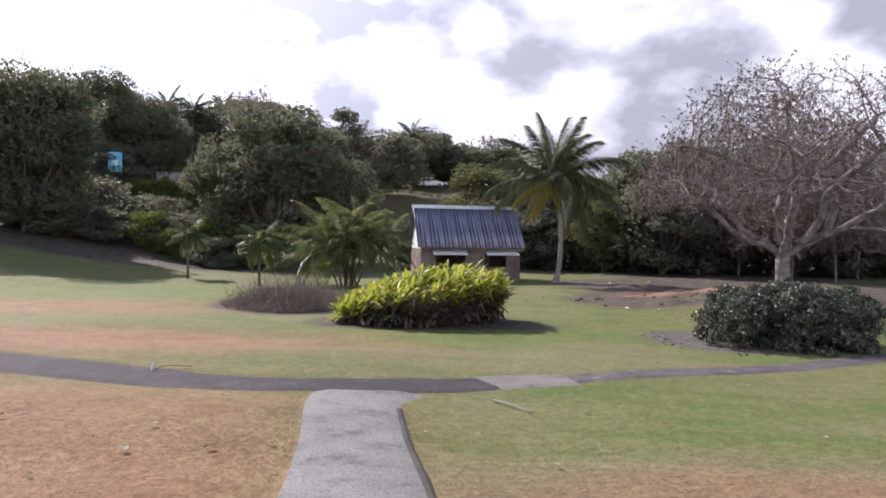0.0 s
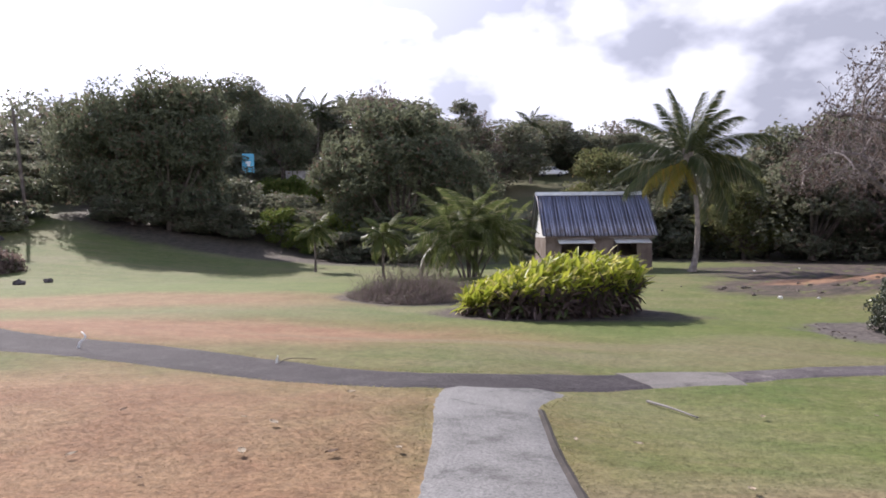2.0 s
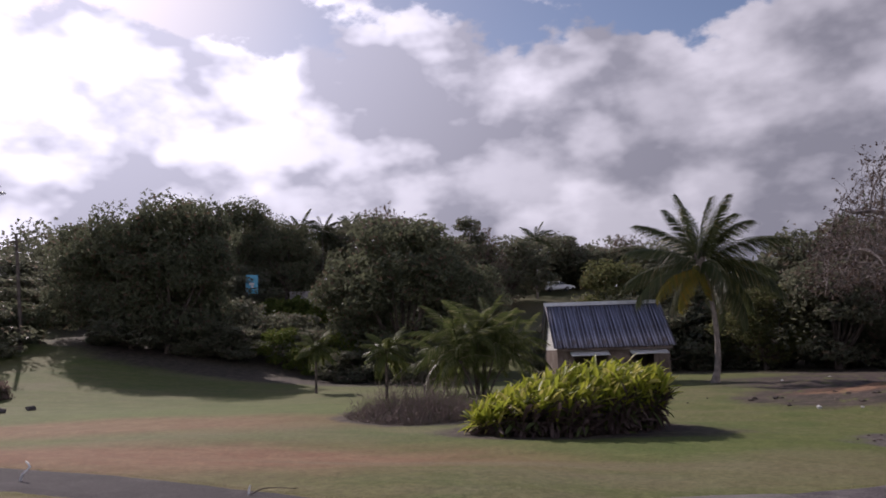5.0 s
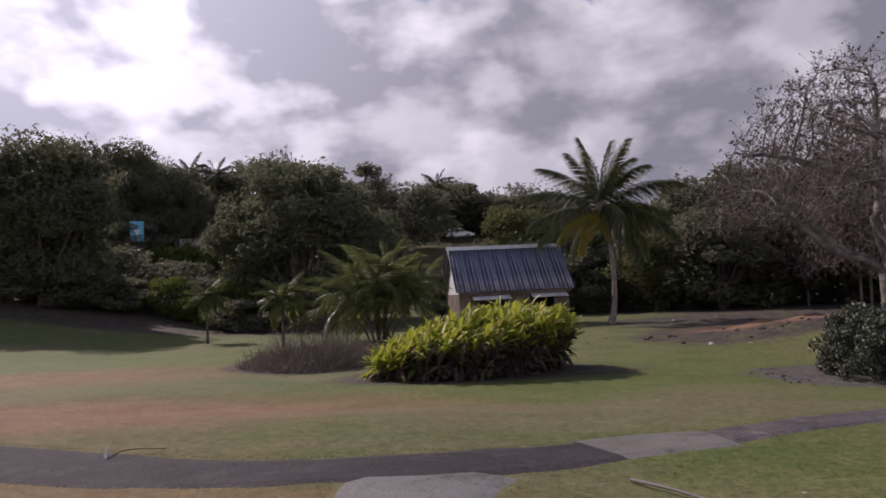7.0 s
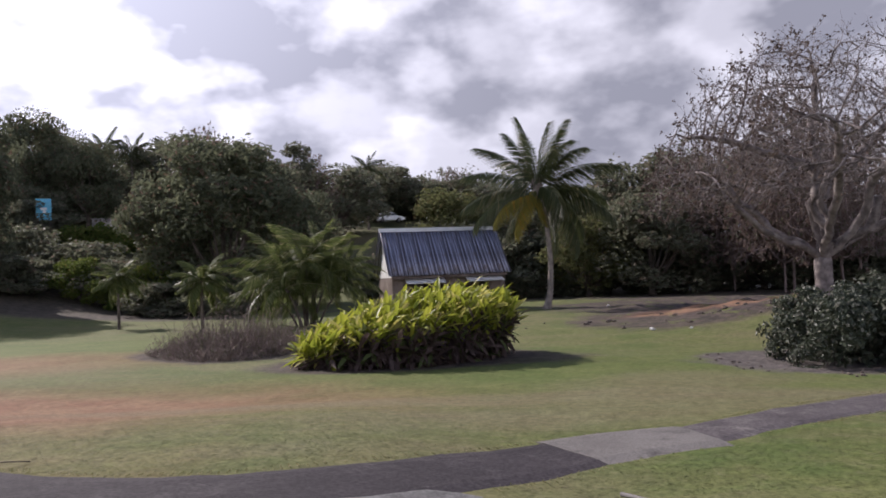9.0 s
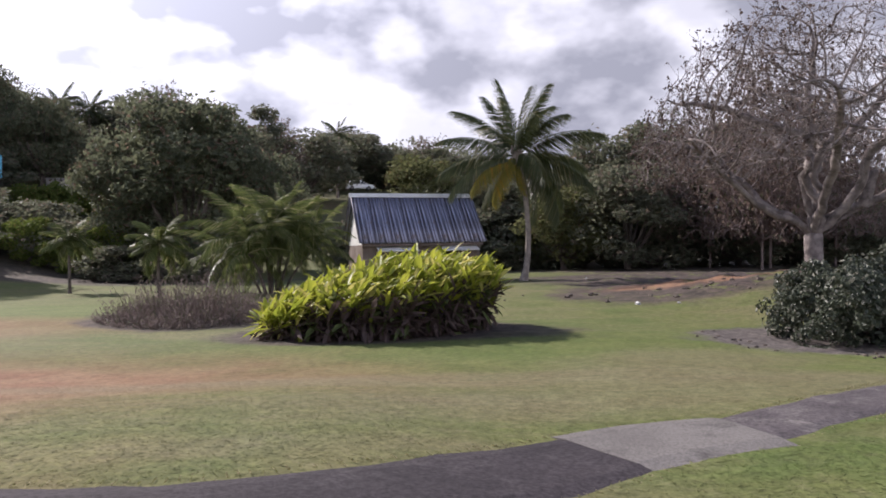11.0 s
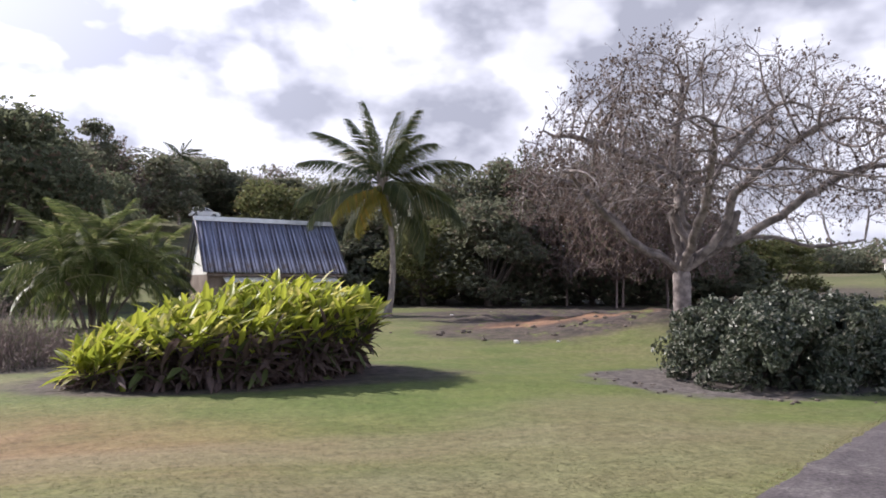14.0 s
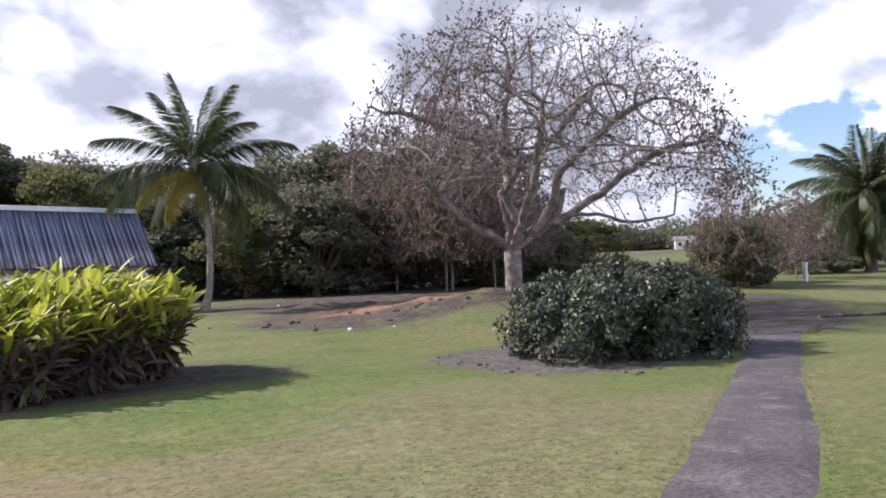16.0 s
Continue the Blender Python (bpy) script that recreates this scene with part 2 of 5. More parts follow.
CONCRETE = path_material("old_concrete", (0.150, 0.145, 0.140), (0.205, 0.198, 0.192), (0.100, 0.096, 0.093), 38.0, 0.6)
PATCH_FILL = path_material("patch_concrete", (0.124, 0.112, 0.104), (0.172, 0.158, 0.147), (0.085, 0.077, 0.072), 40.0, 0.5)
TARMAC = path_material("dark_tarmac", (0.030, 0.025, 0.028), (0.046, 0.038, 0.042), (0.060, 0.051, 0.054), 26.0, 0.8)
TARMAC_DUSTY = path_material("dusty_tarmac", (0.062, 0.052, 0.055), (0.098, 0.084, 0.086), (0.150, 0.134, 0.128), 26.0, 0.8)
BARK = plain("bark_grey", (0.118, 0.098, 0.094), (0.260, 0.222, 0.210), 3.5, 0.9, fine=24.0, relief=0.6)
BARK_DARK = plain("bark_dark", (0.075, 0.06, 0.05), (0.14, 0.115, 0.095), 2.0, 0.95, fine=18.0, relief=0.6)
TWIG_RED = plain("twig_reddish", (0.17, 0.13, 0.12), (0.26, 0.20, 0.18), 1.0, 0.95)
PALM_TRUNK = plain("palm_trunk", (0.17, 0.142, 0.122), (0.28, 0.24, 0.205), 4.0, 0.9, fine=30.0, relief=0.5)
LEAF_DARK = leafy("leaf_dark", (0.107, 0.120, 0.075), (0.176, 0.185, 0.114), (0.17, 0.125, 0.09), 0.1)
LEAF_MID = leafy("leaf_mid", (0.135, 0.143, 0.097), (0.209, 0.213, 0.143), (0.20, 0.165, 0.125), 0.14)
LEAF_OLIVE = leafy("leaf_olive", (0.112, 0.122, 0.053), (0.175, 0.177, 0.077), (0.15, 0.12, 0.06), 0.1)
LEAF_BROWN = leafy("leaf_brown", (0.163, 0.120, 0.101), (0.247, 0.185, 0.156), (0.14, 0.14, 0.09), 0.2)
LEAF_LIME = leafy("leaf_lime", (0.10, 0.135, 0.03), (0.16, 0.19, 0.05), (0.2, 0.18, 0.06), 0.1)
GINGER = leafy("ginger_leaf", (0.22, 0.26, 0.030), (0.42, 0.42, 0.060), (0.55, 0.50, 0.15), 0.16, 0.45, 0.5, 0.25)
# withered brown, taken darker to paint in the shade inside the clump
GINGER_OLD_SHADED = leafy("ginger_old_leaf_shaded", (0.085, 0.060, 0.056), (0.155, 0.112, 0.098), (0.09, 0.11, 0.04), 0.2, 0.65, 0.3)
GLOSSY = leafy("glossy_leaf", (0.044, 0.055, 0.035), (0.085, 0.096, 0.060), (0.21, 0.205, 0.16), 0.14, 0.45, 0.2, 0.35)
FROND = leafy("palm_frond", (0.050, 0.066, 0.026), (0.092, 0.105, 0.042), (0.19, 0.17, 0.08), 0.1, 0.45, 0.35, 0.35)
FROND_YELLOW = leafy("palm_frond_yellow", (0.20, 0.19, 0.045), (0.32, 0.25, 0.05), (0.36, 0.22, 0.04), 0.12, 0.5, 0.45)
FROND_LIGHT = leafy("palm_frond_light", (0.085, 0.112, 0.036), (0.205, 0.225, 0.080), (0.32, 0.30, 0.16), 0.12, 0.45, 0.58, 0.25)
DRY = leafy("dry_shrub", (0.19, 0.15, 0.138), (0.29, 0.235, 0.21), (0.15, 0.15, 0.10), 0.2, 0.8, 0.45)
DEAD_LEAF = leafy("dead_leaf", (0.12, 0.085, 0.07), (0.20, 0.15, 0.125), (0.07, 0.05, 0.045), 0.3, 0.8, 0.2)
WHITE = plain("white_paint", (0.74, 0.73, 0.70), (0.60, 0.585, 0.56), 3.0, 0.6, fine=40.0)
PLANK = plain("weathered_plank", (0.13, 0.098, 0.082), (0.20, 0.158, 0.135), 1.2, 0.9, fine=22.0, relief=0.5)
DARK = plain("dark_inside", (0.03, 0.025, 0.022), (0.05, 0.042, 0.038), 2.0, 0.95)
GLASS_DARK = plain("dark_window_glass", (0.03, 0.033, 0.038), (0.045, 0.048, 0.052), 2.0, 0.12, spec=0.6)
CAR_PAINT = plain("white_car_paint", (0.72, 0.72, 0.71), (0.66, 0.66, 0.65), 1.0, 0.3, fine=3.0, relief=0.0, spec=0.6)
RUBBER = plain("tyre_rubber", (0.025, 0.025, 0.026), (0.04, 0.04, 0.04), 6.0, 0.85)
SIGN_BLUE = plain("sign_blue", (0.10, 0.36, 0.52), (0.13, 0.42, 0.57), 1.0, 0.5, fine=6.0)
STONE = plain("weathered_stone", (0.19, 0.175, 0.165), (0.30, 0.28, 0.265), 1.5, 0.9, fine=12.0, relief=0.5)
LAVA = plain("dark_rock", (0.050, 0.042, 0.042), (0.095, 0.08, 0.078), 3.0, 0.95, fine=10.0, relief=0.7)


def roof_material():
    m, n = material("rusted_roof_sheet", 0.42, 0.55, 0.5)
    streak = n.add("ShaderNodeMapping", {"Vector": n.obj, "Scale": (13.0, 0.22, 0.22)}).outputs[0]
    s = n.noise(streak, 1.0, 6.0, 0.65)
    c = n.mix(n.remap(s, 0.42, 0.60), (0.30, 0.305, 0.40), (0.055, 0.050, 0.066))
    c = n.mix(n.remap(n.noise(n.obj, 1.3, 5.0), 0.55, 0.75), c, (0.15, 0.115, 0.10))
    colour_in(n, c)
    n.tree.links.new(n.remap(s, 0.4, 0.6, 0.35, 0.7), n.bsdf.inputs["Roughness"])
    return m


ROOF = roof_material()


# ---- mesh helpers ----
def mesh_object(name, verts, faces, mat, parent=None, label="", smooth=False):
    me = bpy.data.meshes.new(name)
    me.from_pydata([tuple(v) for v in verts] if not isinstance(verts, np.ndarray) else verts.tolist(), [], faces if isinstance(faces, list) else faces.tolist())
    me.materials.append(mat)
    if smooth:
        me.polygons.foreach_set("use_smooth", [True] * len(me.polygons))
    ob = new(name, me)
    if parent is not None:
        ob.parent = parent
    return tagged(ob, label)


def part(name, bm, mat, parent=None, label=""):
    me = bpy.data.meshes.new(name)
    bmesh.ops.recalc_face_normals(bm, faces=bm.faces)
    bm.to_mesh(me)
    bm.free()
    me.materials.append(mat)
    ob = new(name, me)
    if parent is not None:
        ob.parent = parent
    return tagged(ob, label)


def box(x0, y0, z0, x1, y1, z1, bevel=0.0, m=None):
    bm = bmesh.new()
    bmesh.ops.create_cube(bm, size=1)
    bmesh.ops.transform(bm, matrix=Matrix.Translation(((x0 + x1) / 2, (y0 + y1) / 2, (z0 + z1) / 2)) @ Matrix.Diagonal((x1 - x0, y1 - y0, z1 - z0, 1)), verts=bm.verts)
    if bevel:
        bmesh.ops.bevel(bm, geom=bm.edges[:], offset=bevel, segments=1, affect="EDGES")
    if m is not None:
        bmesh.ops.transform(bm, matrix=m, verts=bm.verts)
    return bm


def anchor(name, x, y, z, label, category, group="", kind=""):
    ob = new(name)
    ob.empty_display_size = 0.3
    ob.location = (x, y, z)
    return tagged(ob, label, category, group, kind)


class Soup:
    """Collects tubes, leaves and twigs into one mesh."""

    def __init__(self):
        self.v, self.f, self.n = [], [], 0

    def push(self, v, f):
        v = np.asarray(v, float)
        self.v.append(v)
        self.f.extend([tuple(int(i) + self.n for i in q) for q in f])
        self.n += len(v)

    def tube(self, pts, radii, sides=6, cap=True):
        pts = np.asarray(pts, float)
        k = len(pts)
        tang = np.gradient(pts, axis=0)
        tang /= np.linalg.norm(tang, axis=1)[:, None] + 1e-9
        up = np.array((0.31, 0.95, 0.05)) if abs(tang[0][2]) > 0.8 else np.array((0, 0, 1.0))
        a = np.cross(tang, up)
        a /= np.linalg.norm(a, axis=1)[:, None] + 1e-9
        b = np.cross(tang, a)
        ang = np.arange(sides) * 2 * np.pi / sides
        ring = pts[:, None] + np.asarray(radii)[:, None, None] * (np.cos(ang)[None, :, None] * a[:, None] + np.sin(ang)[None, :, None] * b[:, None])
        f = [(i * sides + j, i * sides + (j + 1) % sides, (i + 1) * sides + (j + 1) % sides, (i + 1) * sides + j) for i in range(k - 1) for j in range(sides)]
        if cap:
            f.append(tuple((k - 1) * sides + j for j in range(sides)))
        self.push(ring.reshape(-1, 3), f)

    def leaves(self, centre, along, side, length, width, fold=0.15):
        """Many pointed leaves at once, each folded along its rib: 4 corners, 2 triangles."""
        centre, along, side = (np.asarray(q, float) for q in (centre, along, side))
        length, width = np.asarray(length)[:, None], np.asarray(width)[:, None]
        nor = np.cross(along, side)
        base = centre - along * length * 0.5
        tip = centre + along * length * 0.5 - nor * length * fold
        left, right = centre + side * width * 0.5 + nor * width * 0.2, centre - side * width * 0.5 + nor * width * 0.2
        v = np.stack([base, right, tip, left], 1).reshape(-1, 3)
        k = len(centre)
        i = np.arange(k)[:, None] * 4
        f = np.concatenate([i + np.array([[0, 1, 2]]), i + np.array([[0, 2, 3]])], 0)
        self.v.append(v)
        self.f.extend(map(tuple, (f + self.n).tolist()))
        self.n += len(v)

    def make(self, name, mat, parent=None, label="", smooth=False):
        return mesh_object(name, np.concatenate(self.v), self.f, mat, parent, label, smooth)


def unit(v):
    return v / (np.linalg.norm(v, axis=-1, keepdims=True) + 1e-9)


def scatter_leaves(soup, rng, pts, out, length, width, spread=0.7, hang=0.25):
    """Leaves at pts that look roughly along out."""
    k = len(pts)
    face = unit(out + rng.normal(0, spread, (k, 3)) + np.array((0, 0, 0.35)))
    along = unit(np.cross(face, rng.normal(0, 1, (k, 3))) + np.array((0, 0, -hang)))
    side = unit(np.cross(face, along))
    soup.leaves(pts, along, side, length * rng.uniform(0.7, 1.3, k), width * rng.uniform(0.7, 1.3, k))


# ---- ground ----
def sst(a, b, v):
    t = np.clip((np.asarray(v, float) - a) / (b - a), 0, 1)
    return t * t * (3 - 2 * t)


PROFILE_Y = (-40, 0, 5, 8, 10.5, 13, 19.5, 26, 38, 60)
PROFILE_Z = (0.3, -0.20, -0.45, -0.76, -0.96, -1.02, -1.28, -1.36, -1.0, -1.0)


def ground(x, y):
    """Height of the land: a lawn that falls away from the start, a hill behind and to the left."""
    x, y = np.asarray(x, float), np.asarray(y, float)
    z = np.interp(y, PROFILE_Y, PROFILE_Z)
    r, q = np.hypot(x, y), x / np.maximum(y, 8.0)
    z = z + (3.2 + 9.3 * (1 - sst(0.12, 0.42, q))) * sst(58, 135, r) * sst(-10, 30, y)
    z = z + 3.6 * sst(16, 46, -x) * sst(24, 58, y)
    z = z + 0.25 * sst(4, 14, -x) * sst(8, 16, y) * (1 - sst(26, 40, y))
    z = z - 0.22 * sst(3, 9, x) * sst(9, 15, y) * (1 - sst(23, 29, y))
    z = z + 0.25 * sst(-1.2, 2.2, -x) * sst(5.5, 9, y) * (1 - sst(13.5, 18, y))
    z = z - 0.30 * sst(0, 9, -x) * sst(26, 36, y)
    return z + 0.75 * np.exp(-((x - 14.2) ** 2 + (y - 30.0) ** 2) / 18.0)


def gz(x, y):
    return float(ground(x, y))


def rough_ground(x, y):
    """Small unevenness: clods in the dug soil, soft swells in the lawn."""
    d = 0.012 * noise.noise((x * 0.9, y * 0.9, 0)) + 0.02 * noise.noise((x * 0.25, y * 0.25, 5))
    dug = math.exp(-(((x - 15) / 8.0) ** 2 + ((y - 36) / 9.0) ** 2) ** 3) + 0.7 * math.exp(-(((x - 9.2) / 3.3) ** 2 + ((y - 20.9) / 2.8) ** 2) ** 2)
    if dug > 0.02:
        d += dug * (0.26 * max(0.0, noise.noise((x * 0.8, y * 1.1, 2))) + 0.10 * abs(noise.noise((x * 1.9, y * 1.9, 4))) + 0.05 * noise.noise((x * 4.1, y * 4.1, 3)))
    return d


def axis(*stretches):
    out = []
    for a, b, step in stretches:
        out += list(np.arange(a, b - 1e-6, step))
    return np.array(out + [stretches[-1][1]])


gx = axis((-3000, -300, 300), (-300, -60, 12), (-60, -14, 1.2), (-14, 22, 0.28), (22, 60, 1.2), (60, 300, 12), (300, 3000, 300))
gy = axis((-400, -40, 60), (-40, 2, 3), (2, 26, 0.28), (26, 42, 0.4), (42, 66, 1.2), (66, 160, 4), (160, 400, 30), (400, 3400, 300))
GX, GY = np.meshgrid(gx, gy)
GZ = ground(GX, GY)
for j in range(len(gy)):
    for i in range(len(gx)):
        if abs(gx[i]) < 60 and -10 < gy[j] < 66:
            GZ[j, i] += rough_ground(gx[i], gy[j])
nx, ny = len(gx), len(gy)
quad = (np.arange(ny - 1)[:, None] * nx + np.arange(nx - 1)[None, :]).reshape(-1, 1) + np.array([[0, 1, nx + 1, nx]])
land = mesh_object("ground", np.stack([GX, GY, GZ], -1).reshape(-1, 3), quad, LAWN, smooth=True)
tagged(land, "patchy mown lawn with worn brown parts and bare soil", "lawn", kind="structure")


# ---- paths ----
def smooth_line(points, step=0.3):
    """A rounded line through a few points."""
    p = [Vector(q) for q in points]
    p = [2 * p[0] - p[1]] + p + [2 * p[-1] - p[-2]]
    out = []
    for a, b, c, d in zip(p, p[1:], p[2:], p[3:]):
        k = max(2, int((c - b).length / step))
        for i in range(k):
            t = i / k
            out.append(0.5 * ((2 * b) + (c - a) * t + (2 * a - 5 * b + 4 * c - d) * t * t + (3 * b - a - 3 * c + d) * t ** 3))
    out.append(p[-2])
    return out


def ribbon(name, points, mat, label, category, lift=0.016, wobble=0.05, across=7):
    """A path slab: points are (x, y, width); it follows the ground and its edges go down into it."""
    line = smooth_line(points)
    rows = []
    for i, p in enumerate(line):
        d = (line[min(i + 1, len(line) - 1)] - line[max(i - 1, 0)])
        n = Vector((-d.y, d.x, 0)).normalized()
        row = []
        for j in range(across):
            s = j / (across - 1) - 0.5
            e = wobble * noise.noise((p.x * 2.3 + 7 * (s > 0), p.y * 2.3, 9)) if abs(s) > 0.49 else 0
            q = Vector((p.x, p.y, 0)) + n * (s * (p.z + 2 * e))
            row.append((q.x, q.y, gz(q.x, q.y) + rough_ground(q.x, q.y) + lift - 0.024 * (abs(s) > 0.49)))
        a, b = row[0], row[-1]
        rows.append([(a[0], a[1], a[2] - 0.14)] + row + [(b[0], b[1], b[2] - 0.14)])
    k = len(rows[0])
    f = [(i * k + j, i * k + j + 1, (i + 1) * k + j + 1, (i + 1) * k + j) for i in range(len(rows) - 1) for j in range(k - 1)]
    f += [tuple(range(k)), tuple((len(rows) - 1) * k + j for j in reversed(range(k)))]
    ob = mesh_object(name, [v for r in rows for v in r], f, mat)
    return tagged(ob, label, category, kind="structure")


WALK_LINE = [(-0.5, -6, 1.38), (-0.55, 0, 1.38), (-0.62, 4, 1.38), (-0.7, 5.5, 1.36), (-0.97, 7.5, 1.28), (-1.23, 9.2, 1.36), (-1.2, 10.1, 1.58), (-1.1, 10.75, 1.8)]
TAR_WEST = [(-34, 23.0, 1.6), (-20, 16.6, 1.6), (-14, 13.9, 1.6), (-11.0, 12.65, 1.6), (-8.1, 12.2, 1.6), (-5.6, 11.4, 1.5), (-3.7, 10.72, 1.36), (-2.0, 10.63, 1.3), (-0.5, 11.35, 1.18), (1.0, 12.36, 1.1)]
PATCH = [(0.72, 12.22, 1.16), (1.45, 12.56, 1.2), (2.3, 12.74, 1.14)]
TAR_EAST = [(2.1, 12.66, 0.84), (2.85, 13.1, 0.88), (3.55, 13.48, 0.92), (4.7, 14.15, 0.98), (9.2, 16.95, 1.0), (13.2, 19.35, 1.1), (16.2, 21.2, 1.35)]
ribbon("pavement_1", WALK_LINE, CONCRETE, "straight grey concrete garden path with stains", "path", 0.016, 0.03)
# thin dark ribbon that draws the shadow line at the slab's right edge
ribbon("trim_1", [(x + 0.5 * w0 - 0.04, y, 0.085) for x, y, w0 in WALK_LINE[:-2]], DARK, "dark strip painting in the shadow gap along the concrete path", "edging", 0.026, 0.02, 3)
ribbon("pavement_2", TAR_WEST, TARMAC, "narrow worn tarmac path curving over the lawn", "path", 0.020, 0.09)
ribbon("pavement_3", PATCH, PATCH_FILL, "pale concrete patch in the tarmac path", "path", 0.024, 0.04)
ribbon("pavement_4", TAR_EAST, TARMAC_DUSTY, "narrow worn tarmac path leading past the bush", "path", 0.020, 0.08)


# ---- trees ----
def leaf_tree(name, label, seed, height, width, mat, clumps=46, leaf=0.34, per=150, bare_low=0.18, bark=BARK_DARK, category="tree", cone=0.0):
    """A broad-leaved tree: trunk, limbs and a crown of uneven leaf clumps."""
    rng = np.random.default_rng(seed)
    top = anchor(name, 0, 0, 0, label, category)
    wood, crown = Soup(), Soup()
    fork = np.array((0, 0, height * max(0.12, bare_low)))
    wood.tube([(0, 0, -0.4), (0.05, 0, fork[2] * 0.5), fork], (width * 0.036, width * 0.028, width * 0.025), 8, False)
    for i in range(clumps):
        th = rng.uniform(0, 2 * np.pi)
        h = rng.uniform(0, 1) ** 0.8
        prof = (math.sqrt(max(0.05, 1 - (2 * h - 0.85) ** 2 * 0.62)) if h > 0.42 else 0.78 + 0.5 * h) * (1 - cone * h)
        rad = width * 0.5 * prof * rng.uniform(0.45, 0.86)
        c = np.array((math.cos(th) * rad, math.sin(th) * rad, height * (bare_low + (0.93 - bare_low) * h)))
        c[2] -= height * 0.10 * (rad / (width * 0.5)) ** 2 * h
        size = width * rng.uniform(0.10, 0.19) * (1 - 0.4 * cone * h)
        if i % 3 == 0:
            mid = (fork + c) / 2 + np.array((0, 0, -0.05 * height))
            wood.tube([fork, mid, c], (width * 0.016, width * 0.009, width * 0.003), 5)
        k = int(per * rng.uniform(0.7, 1.3))
        d = unit(rng.normal(0, 1, (k, 3)))
        r = size * rng.uniform(0.55, 1.05, k) ** 0.6
        squash = np.array((1.1, 1.1, rng.uniform(0.62, 0.95)))
        scatter_leaves(crown, rng, c + d * r[:, None] * squash, d, leaf, leaf * 0.55)
        j = max(2, k // 14)
        d2 = unit(rng.normal(0, 1, (j, 3)) + np.array((0, 0, 0.5)))
        scatter_leaves(crown, rng, c + d2 * (size * rng.uniform(1.0, 1.22, j))[:, None], d2, leaf * 0.9, leaf * 0.45)
    wood.make("trunk", bark, top, "dark bark")
    crown.make("crown", mat, top)
    return top


def grow(seed, crown, trunk_top, step=0.32, reach=2.6, kill=0.5, rounds=90, steer=0.0, limbs=()):
    """Branches that grow towards the free points of a crown; returns nodes and their parents."""
    rng = np.random.default_rng(seed)
    nodes = [np.array((0, 0, z)) for z in np.arange(-0.5, trunk_top + 0.01, step)]
    parent = [-1] + list(range(len(nodes) - 1))
    fork = len(nodes) - 1
    for limb in limbs:
        last = fork
        for q in smooth_line([tuple(nodes[fork])] + [tuple(l) for l in limb], step)[1:]:
            nodes.append(np.array(q) + rng.normal(0, 0.05, 3))
            parent.append(last)
            last = len(nodes) - 1
    pts = crown
    near = np.full(len(pts), -1)
    dist = np.full(len(pts), 1e9)
    known = max(0, fork - 1)
    kids = {}
    for _ in range(rounds):
        for i in range(known, len(nodes)):
            d = np.linalg.norm(pts - nodes[i], axis=1)
            better = d < dist
            near[better], dist[better] = i, d[better]
        known = len(nodes)
        keep = dist > kill
        pts, near, dist = pts[keep], near[keep], dist[keep]
        live = dist < reach
        if not len(pts):
            break
        if not live.any():
            live = dist <= dist.min() + 0.5
        for i in np.unique(near[live]):
            if kids.get(i, 0) >= 4:
                continue
            pull = unit(pts[live & (near == i)] - nodes[i]).sum(0)
            pull = unit(pull + rng.normal(0, 0.18, 3) + np.array((0, 0, steer)))
            nodes.append(nodes[i] + pull * step)
            parent.append(int(i))
            kids[i] = kids.get(i, 0) + 1
    return np.array(nodes), parent


def branch_mesh(soup, nodes, parent, r_base, r_tip, power=0.43):
    """Tapered limbs over a grown skeleton. Returns the twig ends."""
    k = len(nodes)
    count, child = np.zeros(k), [[] for _ in range(k)]
    for i in range(k - 1, 0, -1):
        child[parent[i]].append(i)
    for i in range(k - 1, -1, -1):
        count[i] = max(1.0, sum(count[c] for c in child[i]))
    share = count / count.max()
    rad = r_tip + (r_base - r_tip) * share ** power * np.minimum(1.0, (share / 0.04) ** 0.28)
    # follow each limb from its start to its end, the thickest child goes on
    stack = [(0, None)]
    while stack:
        i, start = stack.pop()
        chain = [start, i] if start is not None else [i]
        while child[i]:
            order = sorted(child[i], key=lambda c: -count[c])
            stack += [(c, i) for c in order[1:]]
            i = order[0]
            chain.append(i)
        r = rad[chain].copy()
        if start is not None and len(chain) > 1:
            r[0] = min(r[0], r[1] * 1.25)
        r[-1] *= 0.5
        if len(chain) > 1:
            soup.tube(nodes[chain], r, 8 if r.max() > 0.12 else 5 if r.max() > 0.03 else 3)
    ends = [i for i in range(k) if not child[i]]
    return ends, rad


